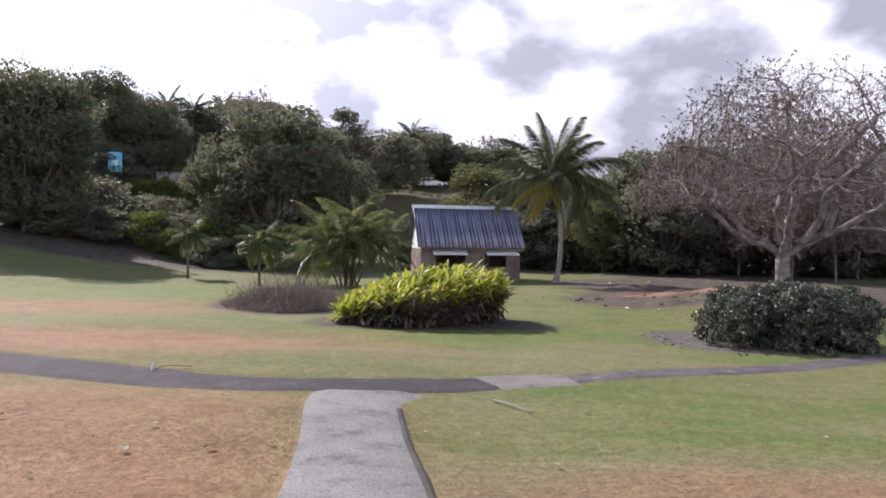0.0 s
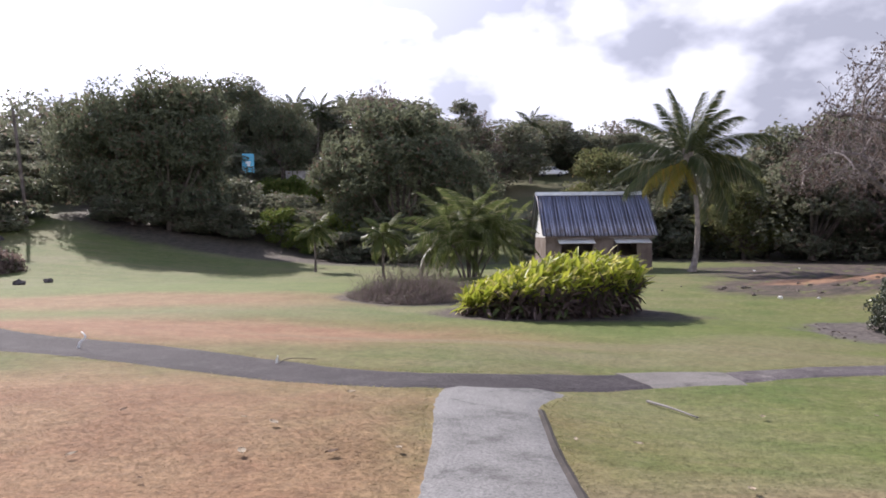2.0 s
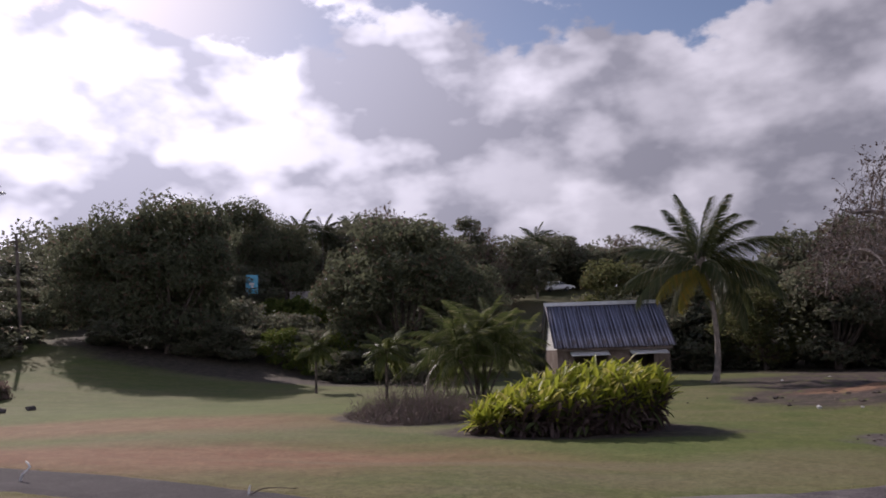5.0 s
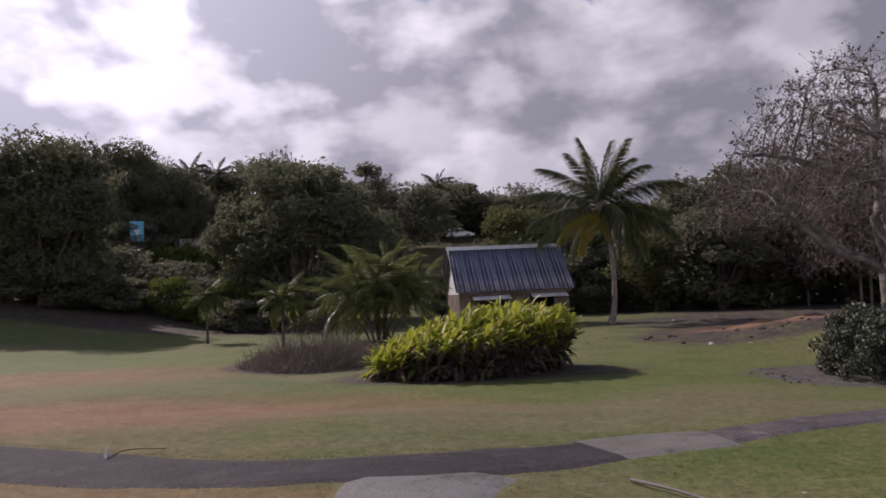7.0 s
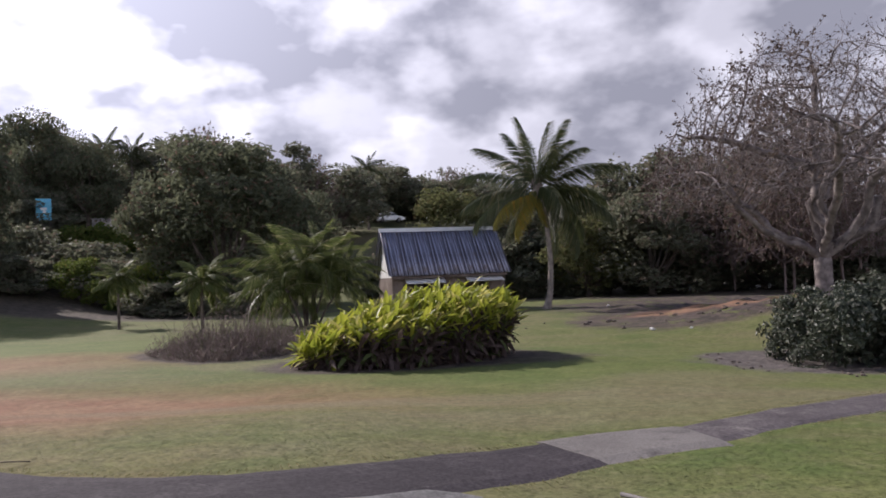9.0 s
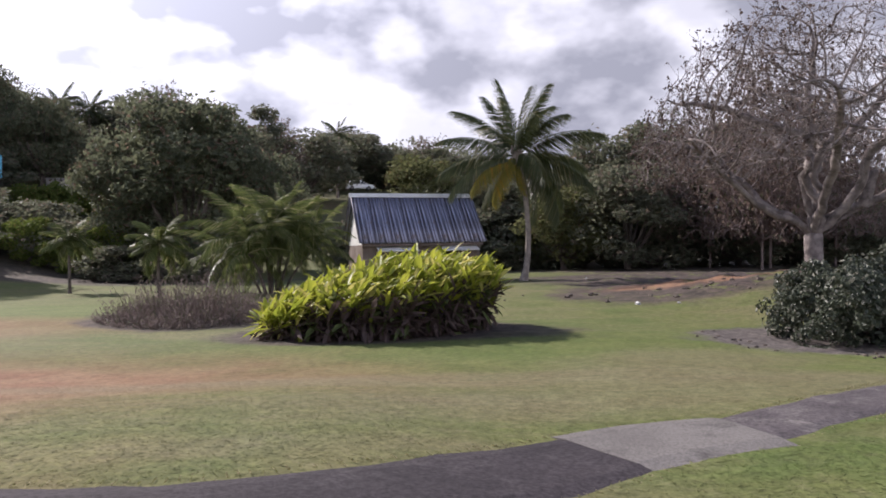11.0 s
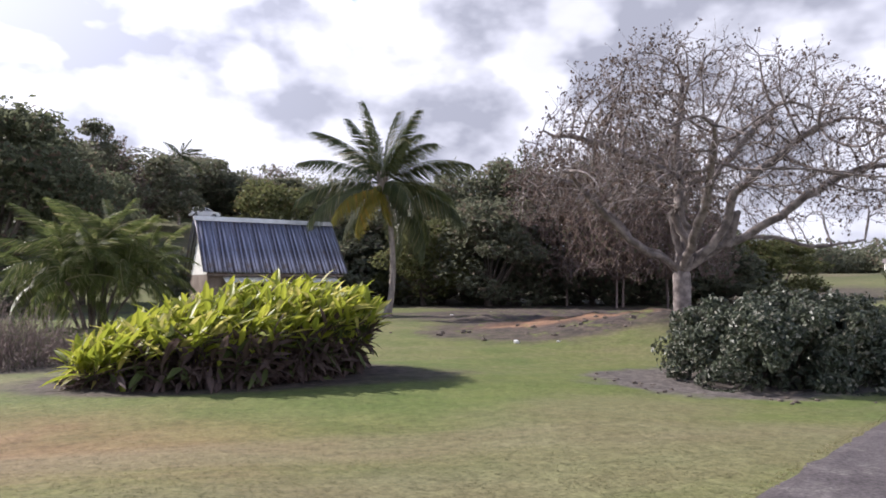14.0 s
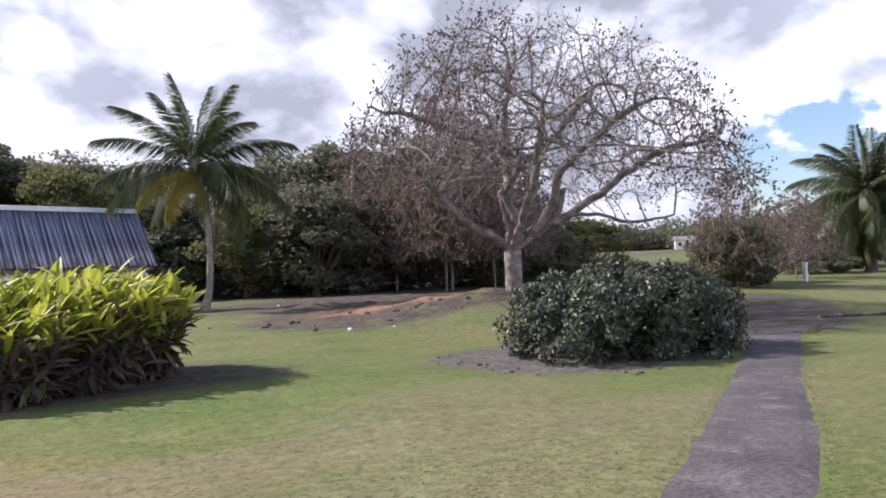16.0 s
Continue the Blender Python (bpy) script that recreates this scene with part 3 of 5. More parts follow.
def bare_tree(name, label, seed, crown, trunk_top, r_base, r_tip, twigs, leaves, bark, dead, reach=2.6, kill=0.5, step=0.32, leaf=0.09, category="tree", rounds=90, limbs=(), outer=None, power=0.43):
    rng = np.random.default_rng(seed)
    top = anchor(name, 0, 0, 0, label, category)
    nodes, parent = grow(seed, crown, trunk_top, step, reach, kill, rounds, 0.0, limbs)
    wood, fine, rest = Soup(), Soup(), Soup()
    ends, rad = branch_mesh(wood, nodes, parent, r_base, r_tip, power)
    thin = [i for i in range(len(nodes)) if rad[i] < r_tip * 3.4 and parent[i] >= 0]
    tips = []
    for i in thin:
        way = unit(nodes[i] - nodes[parent[i]])
        for _ in range(twigs if i in ends or rng.random() < 0.5 else 1):
            d = unit(way + rng.normal(0, 0.6, 3) + np.array((0, 0, 0.15)))
            length = rng.uniform(0.25, 0.7)
            mid = nodes[i] + d * length * 0.5 + rng.normal(0, 0.04, 3)
            end = nodes[i] + d * length + rng.normal(0, 0.06, 3)
            fine.tube([nodes[i], mid, end], (r_tip * 0.8, r_tip * 0.6, r_tip * 0.35), 3, False)
            tips.append(end)
    tips = np.array(tips)
    share = None
    if outer is not None:                              # the last leaves cling to the outside of the crown
        off = tips - np.array(outer)
        share = np.clip(np.linalg.norm(off / np.where(off[:, :1] < 0, 6.2, 8.0), axis=1), 0.2, 1.0) ** 4
        share = share / share.sum()
    pick = tips[rng.choice(len(tips), int(leaves), p=share)] + rng.normal(0, 0.05, (int(leaves), 3))
    scatter_leaves(rest, rng, pick, rng.normal(0, 1, pick.shape), leaf, leaf * 0.6, 1.0, 0.6)
    wood.make("trunk", bark, top, smooth=True)
    tagged(fine.make("twigwork", bark, top), kind="stuff")
    tagged(rest.make("leaves", dead, top, "sparse withered leaves"), kind="stuff")
    return top


def dome(seed, k, left, right, deep, low, high, lean=(0, 0), core=0.0):
    """Points of a broad, domed crown, denser towards its outside."""
    rng = np.random.default_rng(seed)
    d = unit(rng.normal(0, 1, (k, 3)))
    d[:, 2] = np.abs(d[:, 2]) * 1.0 - 0.16
    r = rng.uniform(core, 1, k) ** 0.38
    lump = np.array([1 + 0.10 * noise.noise((q[0] * 2.2, q[1] * 2.2, q[2] * 2.2 + seed)) for q in d])
    p = d * (r * lump)[:, None]
    p[:, 0] *= np.where(p[:, 0] < 0, left, right)
    p[:, 1] *= deep
    p[:, 2] = low + p[:, 2] * (high - low)
    p[:, 0] += lean[0] * p[:, 2]
    p[:, 1] += lean[1] * p[:, 2]
    return p[p[:, 2] > low - 1.2]


# big half-bare shade tree on its soil mound, its right side to the south-east
MAIN_BOUGHS = [
    [(0.5, 0.1, 2.05), (1.6, 0.2, 2.5), (2.8, 0.3, 3.1), (4.5, 0.3, 4.3), (5.9, 0.2, 5.0), (7.6, 0.0, 5.3)],
    [(-0.15, 0.0, 2.4), (-0.3, 0.1, 3.2), (0.0, 0.1, 4.8), (-0.1, 0.1, 6.3), (0.15, 0.0, 8.2)],
    [(0.25, -0.3, 2.3), (-0.2, -0.3, 3.4), (-0.1, -0.3, 4.6), (-1.1, -0.4, 5.3), (-2.1, -0.5, 5.7), (-3.2, -0.6, 6.2), (-4.8, -0.5, 6.5)],
    [(-0.5, 0.3, 2.0), (-1.5, 0.5, 2.5), (-2.3, 0.7, 3.5), (-3.7, 0.7, 4.8), (-5.2, 0.5, 5.2)],
    [(-0.6, -0.4, 1.9), (-1.4, -0.9, 2.3), (-2.2, -1.4, 2.9), (-3.4, -2.0, 4.2)],
    [(0.2, 0.5, 2.4), (0.2, 0.4, 4.4), (1.4, 0.5, 5.2), (2.5, 0.6, 6.4), (3.6, 0.6, 7.6)],
    [(0.7, -0.3, 2.1), (1.3, -0.5, 3.0), (1.7, -0.8, 4.2), (3.0, -1.3, 5.4), (4.4, -1.6, 6.4)],
    [(0.1, 0.9, 2.3), (0.3, 2.1, 3.8), (0.8, 3.7, 5.3)],
    [(0.2, -0.9, 2.3), (0.5, -2.0, 3.8), (0.4, -3.6, 5.4)],
    [(1.9, 0.4, 2.55), (3.4, 0.8, 2.7), (4.9, 1.0, 2.4), (6.4, 1.0, 2.7)],
]
big = bare_tree("shade_tree", "wide half-bare shade tree with pale branching limbs", 11, dome(4, 5000, 6.2, 8.7, 6.6, 4.3, 10.5), 1.45, 0.31, 0.0095, 4, 8500, BARK, DEAD_LEAF, leaf=0.12, power=0.37, kill=0.36, rounds=110, limbs=MAIN_BOUGHS, outer=(0.0, 0.0, 4.3))
stub = Soup()
stub.tube([(1.55, 0.2, 2.42), (1.75, 0.15, 3.0), (1.88, 0.1, 3.55), (2.0, 0.1, 3.62)], (0.20, 0.17, 0.15, 0.08), 9)
stub.make("limb_stump", BARK, big, "sawn-off grey limb stump", True)
big.matrix_basis = pose(14.4, 29.8, gz(14.4, 29.8) - 0.05, 0, 0, -28)

oak_a = leaf_tree("broadleaf_tree", "large dark green broad-leaved tree at the lawn's edge", 21, 12.0, 9.0, LEAF_DARK, 64, 0.36, 190, 0.10)
oak_b = leaf_tree("broadleaf_tree", "large dark green broad-leaved tree at the lawn's edge", 22, 12.0, 9.0, LEAF_DARK, 60, 0.36, 190, 0.12)
wood_a = leaf_tree("woodland_tree", "grey-green woodland tree on the hill behind the garden", 23, 10.0, 8.0, LEAF_MID, 46, 0.38, 150, 0.14)
wood_b = leaf_tree("woodland_tree", "grey-green woodland tree on the hill behind the garden", 24, 10.0, 8.0, LEAF_MID, 50, 0.38, 140, 0.10)
spire = leaf_tree("conifer_tree", "tall narrow dark evergreen on the hill", 25, 14.0, 6.0, LEAF_MID, 46, 0.34, 130, 0.12, cone=0.4)
olive = leaf_tree("olive_green_tree", "rounded olive green tree behind the shed", 26, 8.0, 7.0, LEAF_OLIVE, 44, 0.30, 160, 0.08)
shrub = leaf_tree("garden_shrub", "low dense dark shrub under the trees", 27, 3.0, 4.0, LEAF_MID, 30, 0.22, 150, 0.02, category="shrub")
shrub_lime = leaf_tree("lime_shrub", "light green shrub at the lawn's far edge", 28, 3.2, 4.0, LEAF_LIME, 30, 0.2, 150, 0.02, category="shrub")
brush = bare_tree("brushwood_tree", "tangled bare reddish brushwood tree", 31, dome(6, 1100, 3.4, 3.4, 3.4, 2.1, 8.0), 0.3, 0.08, 0.015, 3, 3600, TWIG_RED, LEAF_BROWN, reach=3.0, kill=0.5, step=0.36, leaf=0.2)
SOURCES = {"oak_a": (oak_a, 12.0, 9.0), "oak_b": (oak_b, 12.0, 9.0), "wood_a": (wood_a, 10.0, 8.0), "wood_b": (wood_b, 10.0, 8.0), "spire": (spire, 14.0, 6.0), "olive": (olive, 8.0, 7.0), "shrub": (shrub, 3.0, 4.0), "lime": (shrub_lime, 3.2, 4.0), "brush": (brush, 6.4, 6.6)}
used = set()


def plant(kind, x, y, high, wide, turn=0.0):
    """Sets a tree of this kind at a place, at its height and spread."""
    ob, h, wd = SOURCES[kind]
    tagged(ob, group="shrubs under the trees" if kind in ("shrub", "lime") else "trees behind the garden")
    m = pose(x, y, gz(x, y) - 0.05, 0, 0, turn) @ Matrix.Diagonal((wide / wd, wide / wd, high / h, 1))
    if kind in used:
        copy_thing(ob, m)
    else:
        used.add(kind)
        ob.matrix_basis = m


WEST_TREES = [("oak_a", -35, 57, 13.6, 10.5), ("oak_b", -39, 56.5, 12.6, 9.5), ("oak_b", -43.5, 58, 10.6, 7.5), ("oak_a", -34.8, 61, 12.4, 7.0),
              ("oak_a", -15.6, 62.5, 12.5, 11.6), ("oak_b", -10.2, 64, 10.2, 7.5), ("oak_b", -20.4, 63.5, 11.0, 7.5)]
HILL_TREES = [("oak_b", -39.0, 91, 11.0, 8.0), ("oak_a", -46.5, 93, 11.5, 9.0), ("wood_a", -48.8, 100, 10.4, 13), ("wood_b", -42.5, 96, 9.2, 11), ("wood_b", -41, 106, 9.8, 11), ("wood_a", -32, 110, 11.8, 12), ("spire", -15.1, 100, 14.9, 8),
              ("wood_b", -18.5, 95, 12.9, 10), ("wood_a", -25, 108, 11.6, 11), ("wood_b", -10.8, 105, 11, 12), ("wood_a", -5.1, 125, 9.6, 12), ("wood_b", 0.8, 126, 8.0, 11)]
EAST_TREES = [("wood_a", 7.3, 122, 6.4, 11), ("olive", 2.9, 64, 9.0, 8.5), ("wood_b", 10.4, 63, 8.7, 9.0), ("wood_a", 14.5, 62, 7.6, 7.5), ("wood_b", 17.7, 58, 11.4, 7.5), ("oak_b", 20.8, 58, 11.4, 7.0),
              ("brush", 21.8, 52.0, 10.2, 7.0), ("brush", 24.2, 48.8, 7.6, 7.5), ("oak_b", 30.4, 57, 9.8, 8.5), ("wood_b", 34.5, 55, 7.6, 7.0), ("olive", 41, 57, 5.0, 7.0),
              ("wood_a", 18.3, 67, 8.6, 8.0), ("olive", 12.4, 55, 5.2, 6.0), ("wood_b", 16.4, 53, 8.0, 6.5), ("oak_a", 25.5, 57, 9.6, 8.0)]
for row in WEST_TREES + HILL_TREES + EAST_TREES:
    plant(*row, turn=(row[1] * 37 + row[2] * 53) % 360)
UNDERGROWTH = [("shrub", 9.5, 58, 3.4, 6), ("shrub", 14.5, 57, 3.2, 6), ("shrub", 19.5, 55.5, 3.4, 6), ("shrub", 25, 54, 3.4, 6), ("shrub", 30, 53, 3.2, 6), ("shrub", 36, 53, 3.0, 6),
               ("shrub", 5.0, 57, 4.0, 6), ("shrub", -45.3, 47.3, 3.6, 6.5), ("shrub", -52, 61, 3.2, 7), ("shrub", -59, 65, 3.4, 7), ("shrub", -49, 66, 3.0, 7), ("shrub", -66, 76, 4.0, 9), ("shrub", -57, 74, 4.0, 8), ("shrub", -33, 59, 2.6, 6), ("shrub", -38, 56, 2.4, 6), ("shrub", -31.0, 60.5, 2.4, 6), ("shrub", -35, 67, 3.4, 7), ("shrub", -41, 84, 3.2, 6), ("shrub", -45, 88, 3.6, 7), ("lime", -26.8, 61.8, 3.4, 5), ("lime", -20.9, 61.4, 3.6, 4)]
for row in UNDERGROWTH:
    plant(*row, turn=(row[1] * 71 + row[2] * 29) % 360)


# ---- palms ----
def frond_mesh(seed, length, curl, leaflets=46, leaf_len=0.7, leaf_wide=0.045, hang=0.5, wind=0.0):
    """One feather frond, growing along +x from the origin and bending down: rib and leaflets as one mesh."""
    rng = np.random.default_rng(seed)
    s = Soup()
    t = np.linspace(0, 1, 9)
    rib = np.stack([length * (t - 0.12 * curl * t ** 3), wind * t ** 2 * length, -curl * length * 0.42 * t ** 2.2], 1)
    s.tube(rib, 0.028 * (1 - 0.9 * t) + 0.003, 4)
    for k in range(leaflets):
        u = 0.10 + 0.90 * (k + rng.uniform(0, 1)) / leaflets
        p = np.array([np.interp(u, t, rib[:, i]) for i in range(3)])
        q = np.array([np.interp(min(1, u + 0.02), t, rib[:, i]) for i in range(3)])
        fwd = unit(q - p) if u < 0.98 else unit(rib[-1] - rib[-2])
        ll = leaf_len * (0.35 + 0.65 * math.sin(math.pi * min(1, u * 0.85 + 0.1))) * rng.uniform(0.85, 1.1)
        for side in (-1, 1):
            out = unit(fwd * 0.75 + np.array((0, side, 0)) * 1.0 + np.array((0, 0, -hang * rng.uniform(0.4, 1.0))) + rng.normal(0, 0.08, 3) + np.array((0, wind, 0)))
            tip = p + out * ll + np.array((0, 0, -hang * ll * 0.5))
            mid = p + out * ll * 0.5
            wdt = np.cross(out, (0, 0, 1.0))
            wdt = unit(wdt + fwd * 0.6) * leaf_wide * 0.5
            s.push([p, mid - wdt, mid + wdt, tip], [(0, 1, 2), (1, 3, 2)])
    v = np.concatenate(s.v)
    me = bpy.data.meshes.new("frond")
    me.from_pydata(v.tolist(), [], s.f)
    return me


def with_material(me, mat):
    me = me.copy()
    me.materials.clear()
    me.materials.append(mat)
    return me


def add_frond(parent, me, origin, turn, lift, roll=0.0, scale=1.0, name="frond", label=""):
    ob = new(name, me)
    ob.parent = parent
    ob.matrix_basis = pose(*origin, 0, 0, turn) @ pose(0, 0, 0, roll, -lift, 0) @ Matrix.Diagonal((scale, scale, scale, 1))
    return tagged(ob, label)


FRONDS = [with_material(frond_mesh(50 + i, 3.9, c, 120, 0.80, 0.054, h, wd), FROND) for i, (c, h, wd) in enumerate(((0.5, 0.7, 0.06), (1.0, 1.5, 0.10), (1.25, 1.9, 0.0), (0.8, 1.1, -0.1)))]
FRONDS_OLD = [with_material(me, FROND_YELLOW) for me in FRONDS[1:3]]
SMALL = [with_material(frond_mesh(70 + i, 1.8, c, 60, 0.58, 0.085, h, wd), FROND_LIGHT) for i, (c, h, wd) in enumerate(((0.7, 0.6, 0.1), (1.1, 0.8, 0.15), (1.5, 0.9, 0.0)))]
ARECA = [with_material(frond_mesh(80 + i, 2.8, c, 64, 0.55, 0.046, h, wd), FROND_LIGHT) for i, (c, h, wd) in enumerate(((0.9, 1.0, 0.15), (1.4, 1.3, 0.25), (1.8, 1.4, 0.1)))]


def palm_trunk(parent, line, r0, r1, mat=PALM_TRUNK, flare=1.5):
    s = Soup()
    pts = np.array([tuple(p) for p in smooth_line(line, 0.11)])
    t = np.linspace(0, 1, len(pts))
    r = (r0 + (r1 - r0) * t) * (1 + (flare - 1) * np.exp(-t * 16)) * (1 + 0.035 * (np.arange(len(pts)) % 2))
    s.tube(pts, r, 10)
    return s.make("trunk", mat, parent, "ringed grey trunk", True)


def coconut_palm():
    """Coconut palm in a steady breeze: arching fronds with hanging leaflets, old yellow ones below."""
    rng = np.random.default_rng(5)
    x, y = 6.4, 40.3
    top = anchor("coconut_palm", x, y, gz(x, y) - 0.05, "coconut palm with slender grey trunk and yellowing lower fronds", "palm")
    palm_trunk(top, [(-0.22, -0.05, -0.2), (-0.08, 0, 0.25), (0.12, 0.1, 1.2), (0.20, 0.25, 2.8), (0.08, 0.4, 4.6), (-0.22, 0.5, 6.3)], 0.145, 0.105, flare=2.3)
    head = (-0.24, 0.5, 6.25)
    # azimuth from the east, lift over the level, curl of the mesh, size
    crown = [(12, 60, 1, 1.05), (-18, 42, 1, 1.1), (20, 22, 1, 1.1), (-10, 6, 2, 1.08), (18, -10, 2, 1.0), (-8, -26, 2, 1.0), (30, -34, 2, 0.9),
             (40, 84, 0, 1.0), (190, 86, 0, 1.0), (330, 76, 0, 1.0), (20, 76, 1, 1.0), (100, 80, 0, 0.95), (140, 76, 0, 0.95), (160, 62, 1, 1.0), (186, 34, 1, 1.08), (170, 14, 1, 1.05), (200, 0, 2, 1.0),
             (95, 55, 1, 1.0), (268, 48, 1, 0.95), (82, 14, 1, 1.0), (285, 8, 2, 0.95), (120, -12, 2, 0.9)]
    for turn, lift, curl, size in crown:
        add_frond(top, FRONDS[curl], head, turn + rng.uniform(-5, 5), lift + rng.uniform(-3, 3), rng.uniform(-18, 18), size)
    for k, (turn, lift, size) in enumerate(((192, -8, 0.85), (206, -26, 0.7), (240, -62, 0.5))):
        add_frond(top, FRONDS_OLD[k % 2], (-0.24, 0.5, 6.15), turn, lift, rng.uniform(-20, 20), size, "frond", "hanging yellow and orange old frond")
    for k in range(10):                                # pale leaf bases round the bud
        a = k * 2.4
        s = Soup()
        b = np.array((head[0] + 0.10 * math.cos(a), head[1] + 0.10 * math.sin(a), head[2] - 0.35))
        e = np.array((head[0] + (0.26 + 0.03 * (k % 4)) * math.cos(a), head[1] + (0.26 + 0.03 * (k % 4)) * math.sin(a), head[2] + 0.45 + 0.10 * (k % 3)))
        s.tube([b, (b + e) / 2, e], (0.085, 0.075, 0.03), 6)
        s.make("leaf_base", PALM_TRUNK, top, "pale fibrous leaf base", True)
    for k in range(5):
        bm = bmesh.new()
        bmesh.ops.create_icosphere(bm, subdivisions=2, radius=0.14, matrix=Matrix.Translation((head[0] + 0.26 * math.cos(k * 1.3), head[1] + 0.26 * math.sin(k * 1.3), 5.98 - 0.06 * (k % 3))) @ Matrix.Diagonal((0.85, 0.85, 1.15, 1)))
        part("coconut", bm, LEAF_OLIVE, top, "green-brown nut")
    return top


coconut_palm()


def small_palm(x, y, stem, spread, seed, label):
    rng = np.random.default_rng(seed)
    top = anchor("small_palm", x, y, gz(x, y) - 0.03, label, "palm", "young palms on the lawn")
    palm_trunk(top, [(0, 0, -0.2), (0.02, 0, 0.4), (0.0, 0.02, stem * 0.6), (0.03, 0, stem)], 0.085, 0.06, BARK_DARK, 1.3)
    for k in range(18):
        add_frond(top, SMALL[k % 3], (0.03, 0, stem - 0.05), k * 137.5 + rng.uniform(-15, 15), 72 - 105 * (k / 17), rng.uniform(-30, 30), spread * rng.uniform(0.85, 1.1))
    return top


small_palm(-16.8, 44.5, 2.85, 0.80, 61, "young palm with a thin dark trunk and drooping fronds")
small_palm(-10.5, 38.4, 2.5, 0.84, 62, "young palm with a thin trunk beside the dry shrub")


def areca_clump(x, y):
    rng = np.random.default_rng(8)
    top = anchor("palm_clump", x, y, gz(x, y) - 0.03, "many-stemmed feathery palm clump beside the shed", "palm")
    for k in range(10):
        a = k * 2.4
        r = 0.3 + 0.105 * k
        bx, by = r * math.cos(a), r * 0.8 * math.sin(a)
        h = 3.1 - 0.16 * k + rng.uniform(-0.2, 0.3)
        lx, ly = bx * 1.7, by * 1.6
        palm_trunk(top, [(bx * 0.4, by * 0.4, -0.2), (bx * 0.7, by * 0.7, h * 0.3), (bx * 1.2, by * 1.2, h * 0.7), (lx, ly, h)], 0.06, 0.045, BARK_DARK, 1.2)
        for j in range(11):
            add_frond(top, ARECA[(j + k) % 3], (lx, ly, h), j * 137.5 + k * 31, 86 - 110 * (j / 10), rng.uniform(-35, 35), rng.uniform(0.75, 1.05))
    return top


areca_clump(-5.6, 38.6)


def hill_palm(x, y, high, scale, seed, label="feathery palm crown above the woodland"):
    rng = np.random.default_rng(seed)
    top = anchor("hill_palm", x, y, gz(x, y), label, "palm", "palms on the hill")
    palm_trunk(top, [(0, 0, -0.2), (0.1, 0, high * 0.3), (0.2, 0, high * 0.6), (0.15, 0, high)], 0.2, 0.13, PALM_TRUNK, 1.3)
    for k in range(16):
        add_frond(top, FRONDS[k % 4], (0.15, 0, high), k * 137.5, 75 - 95 * (k / 15), rng.uniform(-25, 25), scale * rng.uniform(0.85, 1.1))
    return top


for row in [(-42.8, 104, 8.6, 0.9, 1), (-38.5, 103, 8.8, 0.9, 2), (-39.4, 120, 9.6, 0.9, 3), (-6.3, 112, 9.6, 0.8, 4), (-73.6, 74.5, 11.5, 0.95, 5)]:
    hill_palm(*row)


def date_palm(x, y):
    rng = np.random.default_rng(15)
    top = anchor("date_palm", x, y, gz(x, y), "large full palm with long drooping fronds", "palm")
    palm_trunk(top, [(0, 0, -0.2), (0, 0, 2), (0.05, 0, 4), (0.05, 0, 6.4)], 0.42, 0.32, BARK_DARK, 1.3)
    for k in range(56):
        add_frond(top, FRONDS[k % 4], (0.05, 0, 6.2 - 0.015 * k), k * 137.5, 80 - 155 * (k / 55), rng.uniform(-25, 25), rng.uniform(1.1, 1.35))
    return top


date_palm(52.4, 36.3)


# ---- flowering ginger hedge ----
def ginger_height(u, v):
    """Top of the clump over its plan: u along it from -1 to 1, v across."""
    e = max(0.0, 1 - abs(u) ** 3.4 * 0.85 - abs(v) ** 2.6 * 0.8)
    return (1.66 + 0.50 * u) * (1 - 0.30 * max(0.0, -u) ** 1.6) * e ** (0.46 if u > 0 else 0.62)


def ginger_leaf(seed, length, width, bend):
    """A long blade leaf along +x: folded along its rib, drooping to a point."""
    n = 5
    t = np.linspace(0, 1, n)
    wid = width * np.sin(np.pi * np.clip(t * 0.93 + 0.07, 0, 1)) ** 0.8
    x, z = length * (t - 0.15 * bend * t ** 3), -bend * length * 0.5 * t ** 2
    v = [(x[i], s * wid[i] * 0.5, z[i] + abs(s) * wid[i] * 0.16) for i in range(n) for s in (-1, 0, 1)]
    f = [(i * 3 + j, (i + 1) * 3 + j, (i + 1) * 3 + j + 1, i * 3 + j + 1) for i in range(n - 1) for j in (0, 1)]
    return np.array(v), f


